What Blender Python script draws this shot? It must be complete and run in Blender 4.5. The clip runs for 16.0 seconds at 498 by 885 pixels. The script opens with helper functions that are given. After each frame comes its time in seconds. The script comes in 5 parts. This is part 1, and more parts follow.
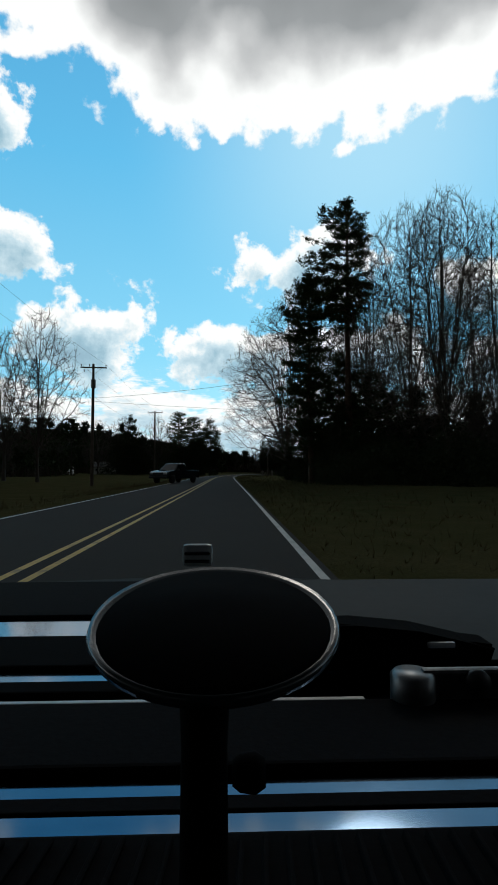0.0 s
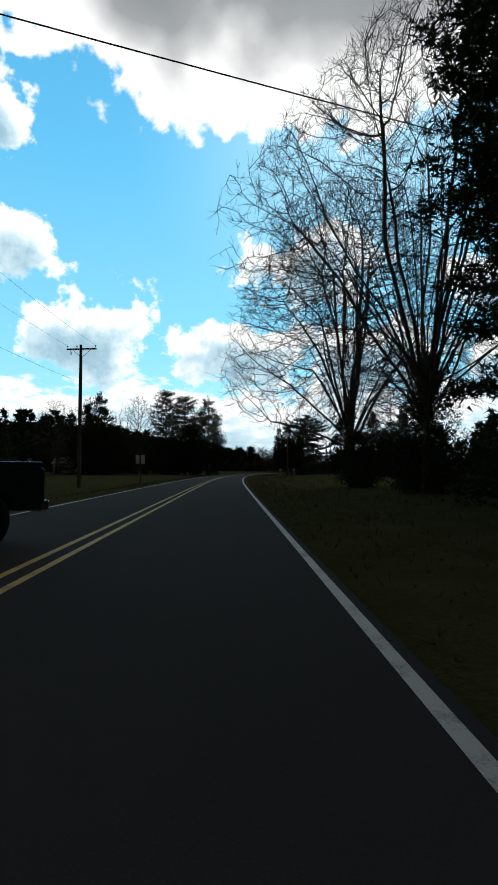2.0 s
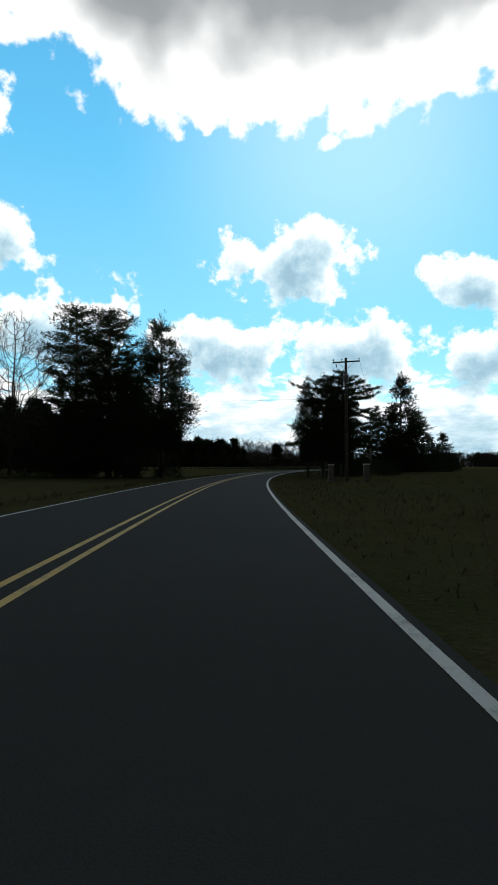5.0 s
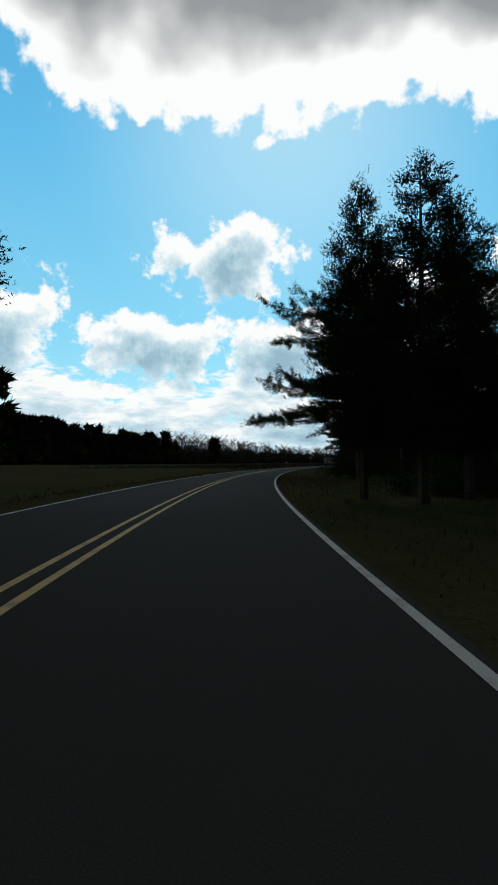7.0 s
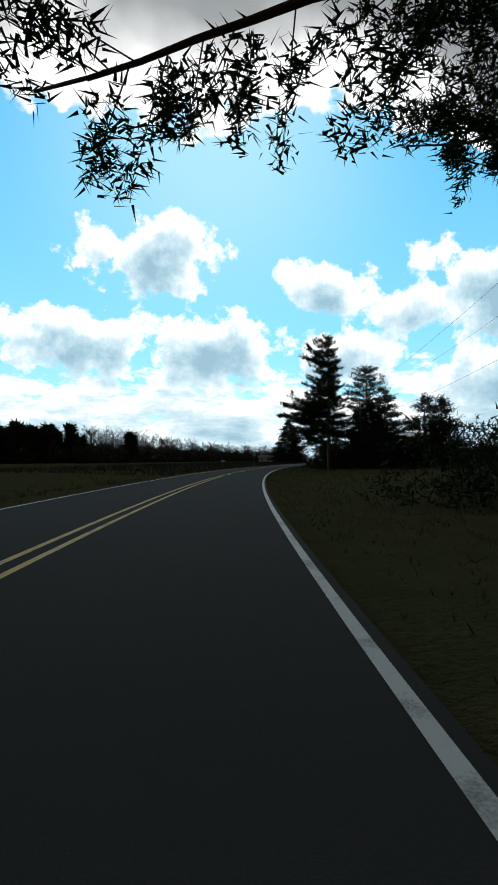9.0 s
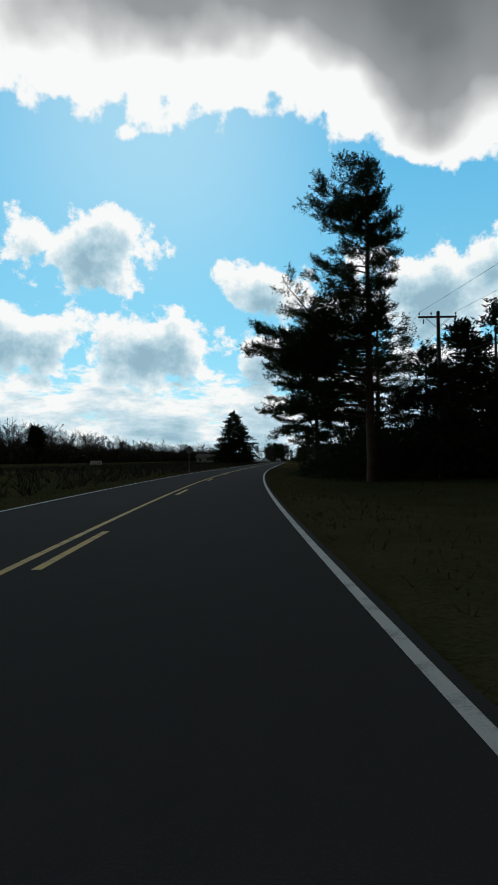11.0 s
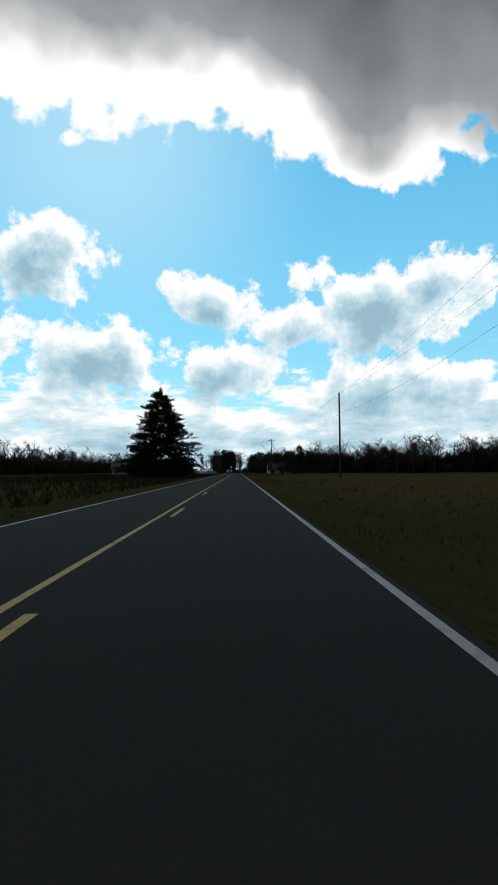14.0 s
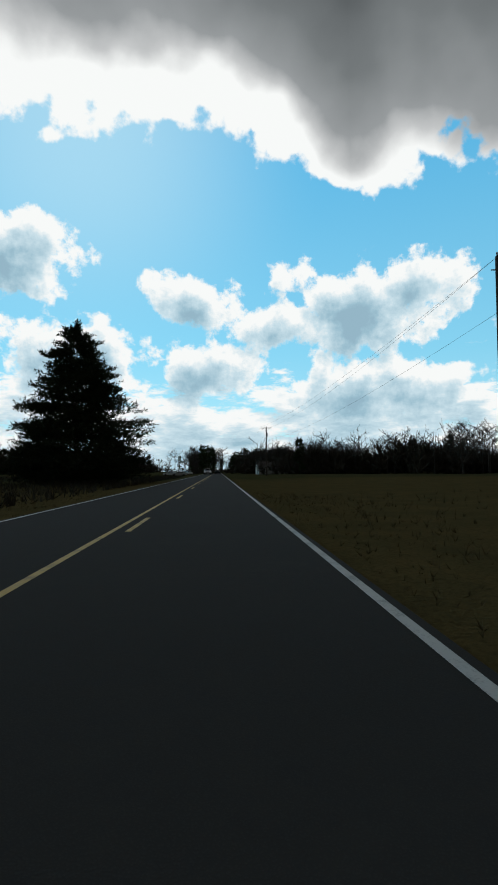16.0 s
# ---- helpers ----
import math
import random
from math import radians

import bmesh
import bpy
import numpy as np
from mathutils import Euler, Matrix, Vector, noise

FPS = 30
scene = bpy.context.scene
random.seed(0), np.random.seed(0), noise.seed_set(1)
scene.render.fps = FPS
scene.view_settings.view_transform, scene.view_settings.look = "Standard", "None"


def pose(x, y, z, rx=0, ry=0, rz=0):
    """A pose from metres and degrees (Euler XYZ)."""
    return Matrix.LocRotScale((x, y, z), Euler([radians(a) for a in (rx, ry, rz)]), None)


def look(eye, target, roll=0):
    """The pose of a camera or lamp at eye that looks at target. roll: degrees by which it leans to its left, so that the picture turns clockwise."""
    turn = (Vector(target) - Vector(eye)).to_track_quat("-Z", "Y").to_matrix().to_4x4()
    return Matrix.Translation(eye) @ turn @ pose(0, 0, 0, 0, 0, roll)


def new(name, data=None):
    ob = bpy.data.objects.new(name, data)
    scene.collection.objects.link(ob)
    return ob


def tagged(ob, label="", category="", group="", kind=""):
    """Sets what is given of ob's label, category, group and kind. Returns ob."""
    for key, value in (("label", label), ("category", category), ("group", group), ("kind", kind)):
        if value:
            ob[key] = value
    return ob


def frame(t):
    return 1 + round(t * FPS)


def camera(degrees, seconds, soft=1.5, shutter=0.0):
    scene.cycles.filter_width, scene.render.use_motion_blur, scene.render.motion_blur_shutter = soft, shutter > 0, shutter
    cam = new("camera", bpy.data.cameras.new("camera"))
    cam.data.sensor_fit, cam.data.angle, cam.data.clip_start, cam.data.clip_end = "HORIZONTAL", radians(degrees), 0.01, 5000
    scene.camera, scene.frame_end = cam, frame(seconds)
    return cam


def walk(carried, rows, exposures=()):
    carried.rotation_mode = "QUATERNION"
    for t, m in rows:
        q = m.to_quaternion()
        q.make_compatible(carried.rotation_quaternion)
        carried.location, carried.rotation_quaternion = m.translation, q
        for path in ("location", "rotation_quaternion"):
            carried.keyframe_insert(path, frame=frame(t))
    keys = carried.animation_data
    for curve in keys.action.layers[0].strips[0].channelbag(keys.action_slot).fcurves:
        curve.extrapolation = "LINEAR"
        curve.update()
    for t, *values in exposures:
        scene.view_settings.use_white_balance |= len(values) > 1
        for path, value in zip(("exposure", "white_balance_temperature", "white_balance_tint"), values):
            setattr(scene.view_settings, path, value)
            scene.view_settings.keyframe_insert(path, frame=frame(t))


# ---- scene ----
LENS = 49.0
cam = camera(LENS, 16.0, soft=1.7)
PATH = [
    (0, pose(2.220, -0.000, 1.115, 93.02, 0, -2.1)),
    (0.5, pose(2.274, 11.751, 1.115, 92.96, 0, -2.55)),
    (1, pose(2.306, 23.504, 1.115, 92.72, 0, -2.1)),
    (1.5, pose(2.245, 35.257, 1.115, 92.84, 0, -2.04)),
    (2, pose(2.147, 47.010, 1.115, 92.84, 0, -1.7)),
    (2.5, pose(1.994, 58.759, 1.115, 92.84, 0, -1.35)),
    (3, pose(1.890, 70.505, 1.115, 92.84, 0, -1.53)),
    (3.5, pose(1.819, 82.247, 1.115, 92.49, 0, -1.87)),
    (4.5, pose(2.040, 105.707, 1.115, 92.43, 0, -2.8)),
    (5.25, pose(2.556, 123.276, 1.115, 92.37, 0, -4.3)),
    (6, pose(3.531, 140.810, 1.115, 92.31, 0, -6.1)),
    (6.5, pose(4.484, 152.460, 1.115, 92.25, 0.05, -8.3)),
    (7, pose(5.931, 164.055, 1.115, 92.07, 0.1, -10.6)),
    (7.5, pose(7.925, 175.566, 1.115, 92.19, 0.15, -12.8)),
    (8, pose(10.394, 186.978, 1.115, 92.01, 0.2, -14.2)),
    (8.5, pose(13.227, 198.301, 1.115, 91.89, 0.25, -16.4)),
    (9.3, pose(18.216, 216.334, 1.115, 91.89, 0.33, -19.3)),
    (10.2, pose(25.060, 236.803, 1.115, 91.89, 0.42, -22.4)),
    (11, pose(32.189, 255.238, 1.115, 91.83, 0.5, -24.8)),
    (11.5, pose(37.157, 266.850, 1.115, 92.43, 0.5, -26.2)),
    (12, pose(42.497, 278.529, 1.115, 92.66, 0.5, -27.9)),
    (12.5, pose(48.146, 290.189, 1.115, 92.37, 0.5, -28.3)),
    (13, pose(53.987, 301.760, 1.115, 92.84, 0.5, -30.1)),
    (13.5, pose(60.148, 313.175, 1.115, 92.84, 0.5, -30.7)),
    (14, pose(66.357, 324.582, 1.115, 92.96, 0.5, -30.5)),
    (14.5, pose(72.613, 335.975, 1.115, 93.02, 0.5, -31.5)),
    (15, pose(78.987, 347.306, 1.115, 92.96, 0.5, -31.8)),
    (15.5, pose(85.421, 358.601, 1.115, 92.72, 0.5, -32)),
    (16, pose(91.856, 369.897, 1.115, 92.96, 0.5, -32.5)),
]
walk(cam, PATH, [(0.0, 0.0), (1.0, 0.1), (2.0, 0.2), (3.5, 0.25), (5.8, 0.1), (7.0, -0.05), (8.0, 0.15), (8.7, 0.2), (10.8, -0.1),
                 (12.0, 0.1), (13.0, 0.35), (14.0, 0.0), (14.5, -0.1), (16.0, -0.1)])

# ---- light: sun veiled by the cloud bank ahead, broken cloud below it, unseen dark overcast added overhead and behind ----
SUN_AZ, SUN_EL = 15.0, 37.0
sun = new("sun", bpy.data.lights.new("sun", "SUN"))
sun.data.energy, sun.data.angle, sun.data.color = 0.25, radians(12), (1.0, 0.95, 0.87)
sun.matrix_world = look((0, 0, 60), (-math.sin(radians(SUN_AZ)) * 60, -math.cos(radians(SUN_AZ)) * 60, 60 - 60 * math.tan(radians(SUN_EL))))


class Nodes:
    """Short hand for node trees."""

    def __init__(self, tree):
        self.tree = tree
        tree.nodes.clear()

    def add(self, kind, **sets):
        node = self.tree.nodes.new(kind)
        for key, value in sets.items():
            setattr(node, key, value)
        return node

    def link(self, a, b):
        self.tree.links.new(a, b)

    def feed(self, socket, value):
        if isinstance(value, bpy.types.NodeSocket):
            self.link(value, socket)
        elif value is not None:
            socket.default_value = value

    def math(self, op, a, b=None, c=None, clamp=False):
        node = self.add("ShaderNodeMath", operation=op, use_clamp=clamp)
        for i, v in enumerate((a, b, c)):
            self.feed(node.inputs[i], v)
        return node.outputs[0]

    def vmath(self, op, a, b=None):
        node = self.add("ShaderNodeVectorMath", operation=op)
        self.feed(node.inputs[0], a)
        self.feed(node.inputs[1], b)
        return node.outputs["Value"] if op in ("LENGTH", "DOT_PRODUCT") else node.outputs["Vector"]

    def xyz(self, x, y, z):
        node = self.add("ShaderNodeCombineXYZ")
        for i, v in enumerate((x, y, z)):
            self.feed(node.inputs[i], v)
        return node.outputs[0]

    def noise(self, vector, scale, detail=4.0, rough=0.55, kind="FBM"):
        node = self.add("ShaderNodeTexNoise", noise_type=kind)
        self.feed(node.inputs["Vector"], vector)
        node.inputs["Scale"].default_value, node.inputs["Detail"].default_value, node.inputs["Roughness"].default_value = scale, detail, rough
        return node.outputs["Fac"]

    def ramp(self, fac, stops, mode="LINEAR"):
        node = self.add("ShaderNodeValToRGB")
        self.feed(node.inputs[0], fac)
        ramp = node.color_ramp
        ramp.interpolation = mode
        while len(ramp.elements) < len(stops):
            ramp.elements.new(0.5)
        for e, (at, col) in zip(ramp.elements, stops):
            e.position = at
            e.color = (*col, 1.0) if len(col) == 3 else col
        return node.outputs[0]

    def mix(self, fac, a, b, how="MIX"):
        node = self.add("ShaderNodeMix", data_type="RGBA", blend_type=how)
        self.feed(node.inputs[0], fac)
        for i, v in ((6, a), (7, b)):
            self.feed(node.inputs[i], (*v, 1.0) if isinstance(v, tuple) and len(v) == 3 else v)
        return node.outputs[2]

    def span(self, v, a, b, c=0.0, d=1.0, smooth=False):
        node = self.add("ShaderNodeMapRange", interpolation_type="SMOOTHSTEP" if smooth else "LINEAR")
        for i, u in enumerate((v, a, b, c, d)):
            self.feed(node.inputs[i], u)
        return node.outputs[0]


def make_sky():
    world = bpy.data.worlds.new("sky")
    scene.world = world
    world.use_nodes = True
    n = Nodes(world.node_tree)
    way = n.add("ShaderNodeTexCoord").outputs["Generated"]
    part3 = n.add("ShaderNodeSeparateXYZ")
    n.link(way, part3.inputs[0])
    x, y, z = part3.outputs
    az = n.math("MULTIPLY", n.math("ARCTAN2", x, y), 57.2958)
    el = n.math("MULTIPLY", n.math("ARCSINE", z), 57.2958)
    place = n.xyz(az, el, 0.0)

    def ruffle(at, rough=0.62):
        """Billows by which the edges of all clouds wander."""
        wide = n.noise(at, 0.13, 2.0, 0.5)
        fine = n.noise(at, 0.33, 8.0, rough)
        return n.math("ADD", n.math("SUBTRACT", fine, 0.5), n.math("MULTIPLY", n.math("SUBTRACT", wide, 0.5), 0.9))

    def heaps(at, lump):
        """Cumulus as ragged bulges in compass and height, with low streets of cloud towards the skyline."""
        heap = None
        for a, e, ra, re in HEAPS:
            off = n.vmath("MULTIPLY", n.vmath("SUBTRACT", at, (a, e, 0.0)), (1 / ra, 1 / re, 0.0))
            bulge = n.math("SUBTRACT", 1.0, n.vmath("LENGTH", off))
            heap = bulge if heap is None else n.math("SMOOTH_MAX", heap, bulge, 0.22)
        heap = n.math("ADD", heap, n.math("MULTIPLY", lump, 2.3))
        up = n.add("ShaderNodeSeparateXYZ")
        n.link(at, up.inputs[0])
        low = n.noise(n.vmath("MULTIPLY", at, (0.13, 0.36, 0.0)), 1.0, 8.0, 0.62)
        low = n.math("ADD", n.math("MULTIPLY", n.math("SUBTRACT", low, 0.5), 3.2), n.span(up.outputs[1], 16.5, 5.0, -0.95, 0.55))
        return n.math("MAXIMUM", heap, low)

    sky = n.add("ShaderNodeTexSky", sky_type="NISHITA")
    sky.sun_disc, sky.sun_elevation, sky.sun_rotation = False, radians(SUN_EL), radians(SUN_AZ)
    sky.air_density, sky.dust_density, sky.ozone_density = 1.0, 0.2, 2.0
    clear = n.ramp(n.span(el, 0.0, 60.0), [(0.0, (0.55, 0.85, 0.94)), (0.2, (0.29, 0.73, 0.93)), (0.5, (0.13, 0.57, 0.90)), (1.0, (0.05, 0.28, 0.62))])
    blue = n.mix(SKY_CLEAR, n.mix(1.0, sky.outputs[0], SKY_TINT, "MULTIPLY"), clear)
    # the pale aureole of the veiled sun
    near = n.vmath("LENGTH", n.vmath("MULTIPLY", n.vmath("SUBTRACT", place, (SUN_AZ, 33.0, 0.0)), (0.8, 1.0, 0.0)))
    blue = n.mix(n.span(near, 2.0, 22.0, 0.45, 0.0, smooth=True), blue, (0.70, 0.92, 0.98))
    lump = ruffle(place)
    heap = heaps(place, lump)
    # the same clouds, looked up a little nearer the sun: where there is cloud above, the heart is grey
    above = n.vmath("ADD", place, (0.5, 1.6, 0.0))
    shade = heaps(above, ruffle(above))
    # billows that keep their shape high overhead
    round_way = n.vmath("MULTIPLY", way, (57.3, 57.3, 57.3))
    billow = ruffle(round_way, 0.52)
    # the bank overhead: its lower edge, in degrees of height, along the compass; behind, unseen, it is drawn below the
    # skyline
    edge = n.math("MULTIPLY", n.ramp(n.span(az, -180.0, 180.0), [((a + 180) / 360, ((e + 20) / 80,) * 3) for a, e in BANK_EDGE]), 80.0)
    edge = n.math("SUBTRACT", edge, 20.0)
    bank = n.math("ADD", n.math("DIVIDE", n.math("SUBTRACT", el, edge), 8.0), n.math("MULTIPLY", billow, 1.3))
    # its lit rim is broad towards the sun's side and narrow beyond
    rim = n.span(az, 28.0, 44.0, 1.5, 0.0, smooth=True)
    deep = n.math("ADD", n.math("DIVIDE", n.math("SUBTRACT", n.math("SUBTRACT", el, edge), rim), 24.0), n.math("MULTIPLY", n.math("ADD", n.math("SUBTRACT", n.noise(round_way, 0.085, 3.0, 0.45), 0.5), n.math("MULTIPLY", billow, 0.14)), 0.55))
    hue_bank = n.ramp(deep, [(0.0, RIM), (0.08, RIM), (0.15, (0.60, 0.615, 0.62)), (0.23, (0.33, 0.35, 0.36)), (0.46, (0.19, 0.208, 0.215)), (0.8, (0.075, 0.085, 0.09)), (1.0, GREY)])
    hue_heap = n.ramp(n.math("ADD", n.math("MULTIPLY", shade, 0.75), n.math("MULTIPLY", heap, 0.25)), [(0.0, RIM), (0.20, RIM), (0.48, (0.62, 0.79, 0.87)), (0.85, (0.36, 0.56, 0.67)), (1.0, (0.32, 0.50, 0.61))])
    col = n.mix(n.span(heap, -0.04, 0.26, smooth=True), blue, hue_heap)
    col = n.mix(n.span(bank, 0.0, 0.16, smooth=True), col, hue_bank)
    back = n.add("ShaderNodeBackground")
    n.link(col, back.inputs[0])
    back.inputs[1].default_value = 1.0
    n.link(back.outputs[0], n.add("ShaderNodeOutputWorld").inputs[0])


# GREY and the -14 edges behind: unseen cloud made dark to dim the ground
RIM, GREY = (1.0, 1.02, 1.01), (0.042, 0.044, 0.047)
SKY_TINT, SKY_CLEAR = (0.055, 0.115, 0.125), 0.72
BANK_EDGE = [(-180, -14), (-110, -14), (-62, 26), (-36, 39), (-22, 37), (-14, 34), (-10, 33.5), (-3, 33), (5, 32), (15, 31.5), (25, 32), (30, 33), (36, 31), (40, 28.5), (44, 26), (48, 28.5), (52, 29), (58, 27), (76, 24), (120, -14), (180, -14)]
HEAPS = [(-23, 21, 6.5, 3.2), (-23, 31.5, 3.0, 4.2), (-14, 13, 7, 4.8), (-3, 13, 5.5, 2.4), (8.2, 20.4, 8.0, 3.6), (2.5, 12, 12, 3.4),
         (27, 17.8, 6.0, 2.7), (45, 16.3, 10, 4.8), (29, 10.5, 6, 3.2), (46, 8.5, 13, 3.2), (14, 11.3, 12, 3.8), (36, 15.6, 7, 2.8), (-34, 14, 8, 4), (66, 15, 9, 5)]
make_sky()

# ---- the road's line: (metres along it, heading in degrees to the left of north) ----
ROAD_TURN = [(0, 0.01), (13, 0.06), (26, 0.13), (39, 0.23), (52, 0.27), (65, 0.22), (78, 0.06), (91, -0.33), (104, -1.04), (117, -1.93), (130, -3.07), (143, -4.57), (156, -6.72), (169, -8.96), (182, -11.18), (195, -13.38), (208, -15.5), (221, -17.51), (234, -19.36), (247, -21.08), (260, -22.67), (273, -24.17), (286, -25.58), (299, -26.82), (312, -27.96), (325, -28.81), (338, -29.22), (351, -29.3), (364, -29.3), (377, -29.3), (400, -29.3)]
STEP = 0.5
S0, S1 = -140.0, 1500.0
_s = np.arange(S0, S1, STEP)
_head = np.radians(np.interp(_s, [a for a, b in ROAD_TURN], [b for a, b in ROAD_TURN]))
_x = np.concatenate([[0.0], np.cumsum(-np.sin(_head[:-1]) * STEP)])
_y = np.concatenate([[0.0], np.cumsum(np.cos(_head[:-1]) * STEP)])
_x -= np.interp(0.0, _s, _x)
_y -= np.interp(0.0, _s, _y)


def on_road(s, side=0.0):
    """The ground place s metres along the road and side metres to the right of its centre line."""
    h = np.interp(s, _s, _head)
    return np.interp(s, _s, _x) + np.cos(h) * side, np.interp(s, _s, _y) + np.sin(h) * side


def road_gap(px, py):
    """Signed distance from the centre line (right positive) of points, and the metres along."""
    px, py = np.asarray(px, float), np.asarray(py, float)
    near = np.zeros(px.shape, int)
    best = np.full(px.shape, 1e18)
    for k in range(0, len(_s), 16):
        d = (px - _x[k]) ** 2 + (py - _y[k]) ** 2
        better = d < best
        best[better], near[better] = d[better], k
    h = _head[near]
    dx, dy = px - _x[near], py - _y[near]
    along = -np.sin(h) * dx + np.cos(h) * dy
    k2 = np.clip(near + np.round(along / STEP).astype(int), 0, len(_s) - 1)
    h = _head[k2]
    dx, dy = px - _x[k2], py - _y[k2]
    return np.where(np.hypot(dx, dy) < 60, np.cos(h) * dx + np.sin(h) * dy, np.sign(np.cos(h) * dx + np.sin(h) * dy) * np.hypot(dx, dy)), _s[k2]


def swell(px, py):
    """Broad unevenness of the fields."""
    return 0.16 * np.sin(px * 0.071 + 1.3) * np.sin(py * 0.057) + 0.07 * np.sin(px * 0.31 + py * 0.23) + 0.03 * np.sin(px * 0.9 - py * 1.1)


def ground_height(px, py):
    gap, along = road_gap(px, py)
    a = np.abs(gap)
    drop = np.interp(a, [0, 3.4, 3.9, 5.2, 7.5, 10, 16, 60], [-0.12, -0.12, -0.05, -0.16, -0.34, -0.26, -0.12, -0.05])
    return drop + swell(np.asarray(px, float), np.asarray(py, float)) * np.clip((a - 5) / 12, 0, 1)


def spot(s, side):
    """A ground place beside the road, with its height."""
    x, y = on_road(s, side)
    return float(x), float(y), float(ground_height(np.array([x]), np.array([y]))[0])


# ---- materials ----
def surface(name, build, rough=0.8, metal=0.0, spec=0.3):
    """A principled material; build(n) gives the colour and, if wanted, the relief (height, metres)."""
    m = bpy.data.materials.new(name)
    m.use_nodes = True
    n = Nodes(m.node_tree)
    bsdf = n.add("ShaderNodeBsdfPrincipled")
    n.link(bsdf.outputs[0], n.add("ShaderNodeOutputMaterial").inputs[0])
    bsdf.inputs["Roughness"].default_value, bsdf.inputs["Metallic"].default_value = rough, metal
    bsdf.inputs["Specular IOR Level"].default_value = spec
    made = build(n)
    colour, height, gloss = (list(made) + [None, None])[:3] if isinstance(made, (list, tuple)) and not isinstance(made[0], float) else (made, None, None)
    n.feed(bsdf.inputs["Base Color"], (*colour, 1.0) if isinstance(colour, tuple) else colour)
    if height is not None:
        bump = n.add("ShaderNodeBump")
        bump.inputs["Distance"].default_value = 1.0
        n.link(height, bump.inputs["Height"])
        n.link(bump.outputs[0], bsdf.inputs["Normal"])
    if gloss is not None:
        n.link(gloss, bsdf.inputs["Roughness"])
    return m


def where(n):
    return n.add("ShaderNodeTexCoord").outputs["Object"]


def mottled(name, dark, light, big, small, rough=0.85, relief=0.0, spec=0.2, metal=0.0):
    """Two colours mixed by stains of one size and grain of another."""
    def build(n):
        at = where(n)
        stains, grain = n.noise(at, big, 4.0, 0.6), n.noise(at, small, 3.0, 0.6)
        both = n.math("ADD", n.math("MULTIPLY", stains, 0.6), n.math("MULTIPLY", grain, 0.4))
        rnd = n.add("ShaderNodeObjectInfo").outputs["Random"]
        both = n.math("ADD", both, n.math("MULTIPLY", n.math("SUBTRACT", rnd, 0.5), 0.1))
        col = n.mix(n.span(both, 0.32, 0.68), dark, light)
        return [col, n.math("MULTIPLY", grain, relief) if relief else None, n.span(stains, 0.2, 0.8, rough - 0.08, min(1.0, rough + 0.08))]
    return surface(name, build, rough, metal, spec)


def asphalt_build(n):
    at = where(n)
    stone = n.add("ShaderNodeTexVoronoi")
    n.link(at, stone.inputs["Vector"])
    stone.inputs["Scale"].default_value = 90.0
    patch, streak = n.noise(at, 0.35, 5.0, 0.6), n.noise(at, 4.0, 4.0, 0.6)
    base = n.mix(n.span(patch, 0.3, 0.7), (0.033, 0.032, 0.029), (0.048, 0.047, 0.043))
    base = n.mix(n.span(streak, 0.3, 0.75), base, (0.038, 0.038, 0.037))
    base = n.mix(n.math("MULTIPLY", n.span(stone.outputs["Distance"], 0.0, 0.5, 1.0, 0.0), 0.3), base, (0.07, 0.068, 0.064))
    return [base, n.math("MULTIPLY", stone.outputs["Distance"], -0.0015), n.span(patch, 0.3, 0.7, 0.88, 0.98)]


def ground_build(n):
    at = where(n)
    big, mid, fine = n.noise(at, 0.04, 4.0, 0.6), n.noise(at, 0.6, 5.0, 0.65), n.noise(at, 14.0, 4.0, 0.7)
    col = n.mix(n.span(big, 0.35, 0.65), (0.060, 0.055, 0.024), (0.042, 0.054, 0.020))
    col = n.mix(n.span(mid, 0.35, 0.7), col, (0.080, 0.070, 0.034))
    # a field of straw-coloured grass beside the last stretch
    straw = n.vmath("LENGTH", n.vmath("MULTIPLY", n.vmath("SUBTRACT", at, (140.0, 372.0, 0.0)), (1 / 80.0, 1 / 75.0, 0.0)))
    straw = n.span(n.math("ADD", straw, n.math("MULTIPLY", mid, 0.5)), 1.3, 0.9, smooth=True)
    col = n.mix(straw, col, n.mix(n.span(mid, 0.3, 0.7), (0.130, 0.096, 0.038), (0.084, 0.070, 0.031)))
    col = n.mix(n.math("MULTIPLY", n.span(fine, 0.45, 0.7), 0.6), col, (0.035, 0.032, 0.018))
    return [col, n.math("ADD", n.math("MULTIPLY", fine, 0.05), n.math("MULTIPLY", mid, 0.10))]


def paint_build(col):
    def build(n):
        at = where(n)
        worn, grain = n.noise(at, 2.5, 5.0, 0.65), n.noise(at, 60.0, 3.0, 0.6)
        gone = n.span(n.math("ADD", n.math("MULTIPLY", worn, 0.7), n.math("MULTIPLY", grain, 0.3)), 0.5, 0.66)
        return [n.mix(n.math("MULTIPLY", gone, 0.7), col, (0.06, 0.06, 0.058)), n.math("MULTIPLY", grain, 0.002)]
    return build


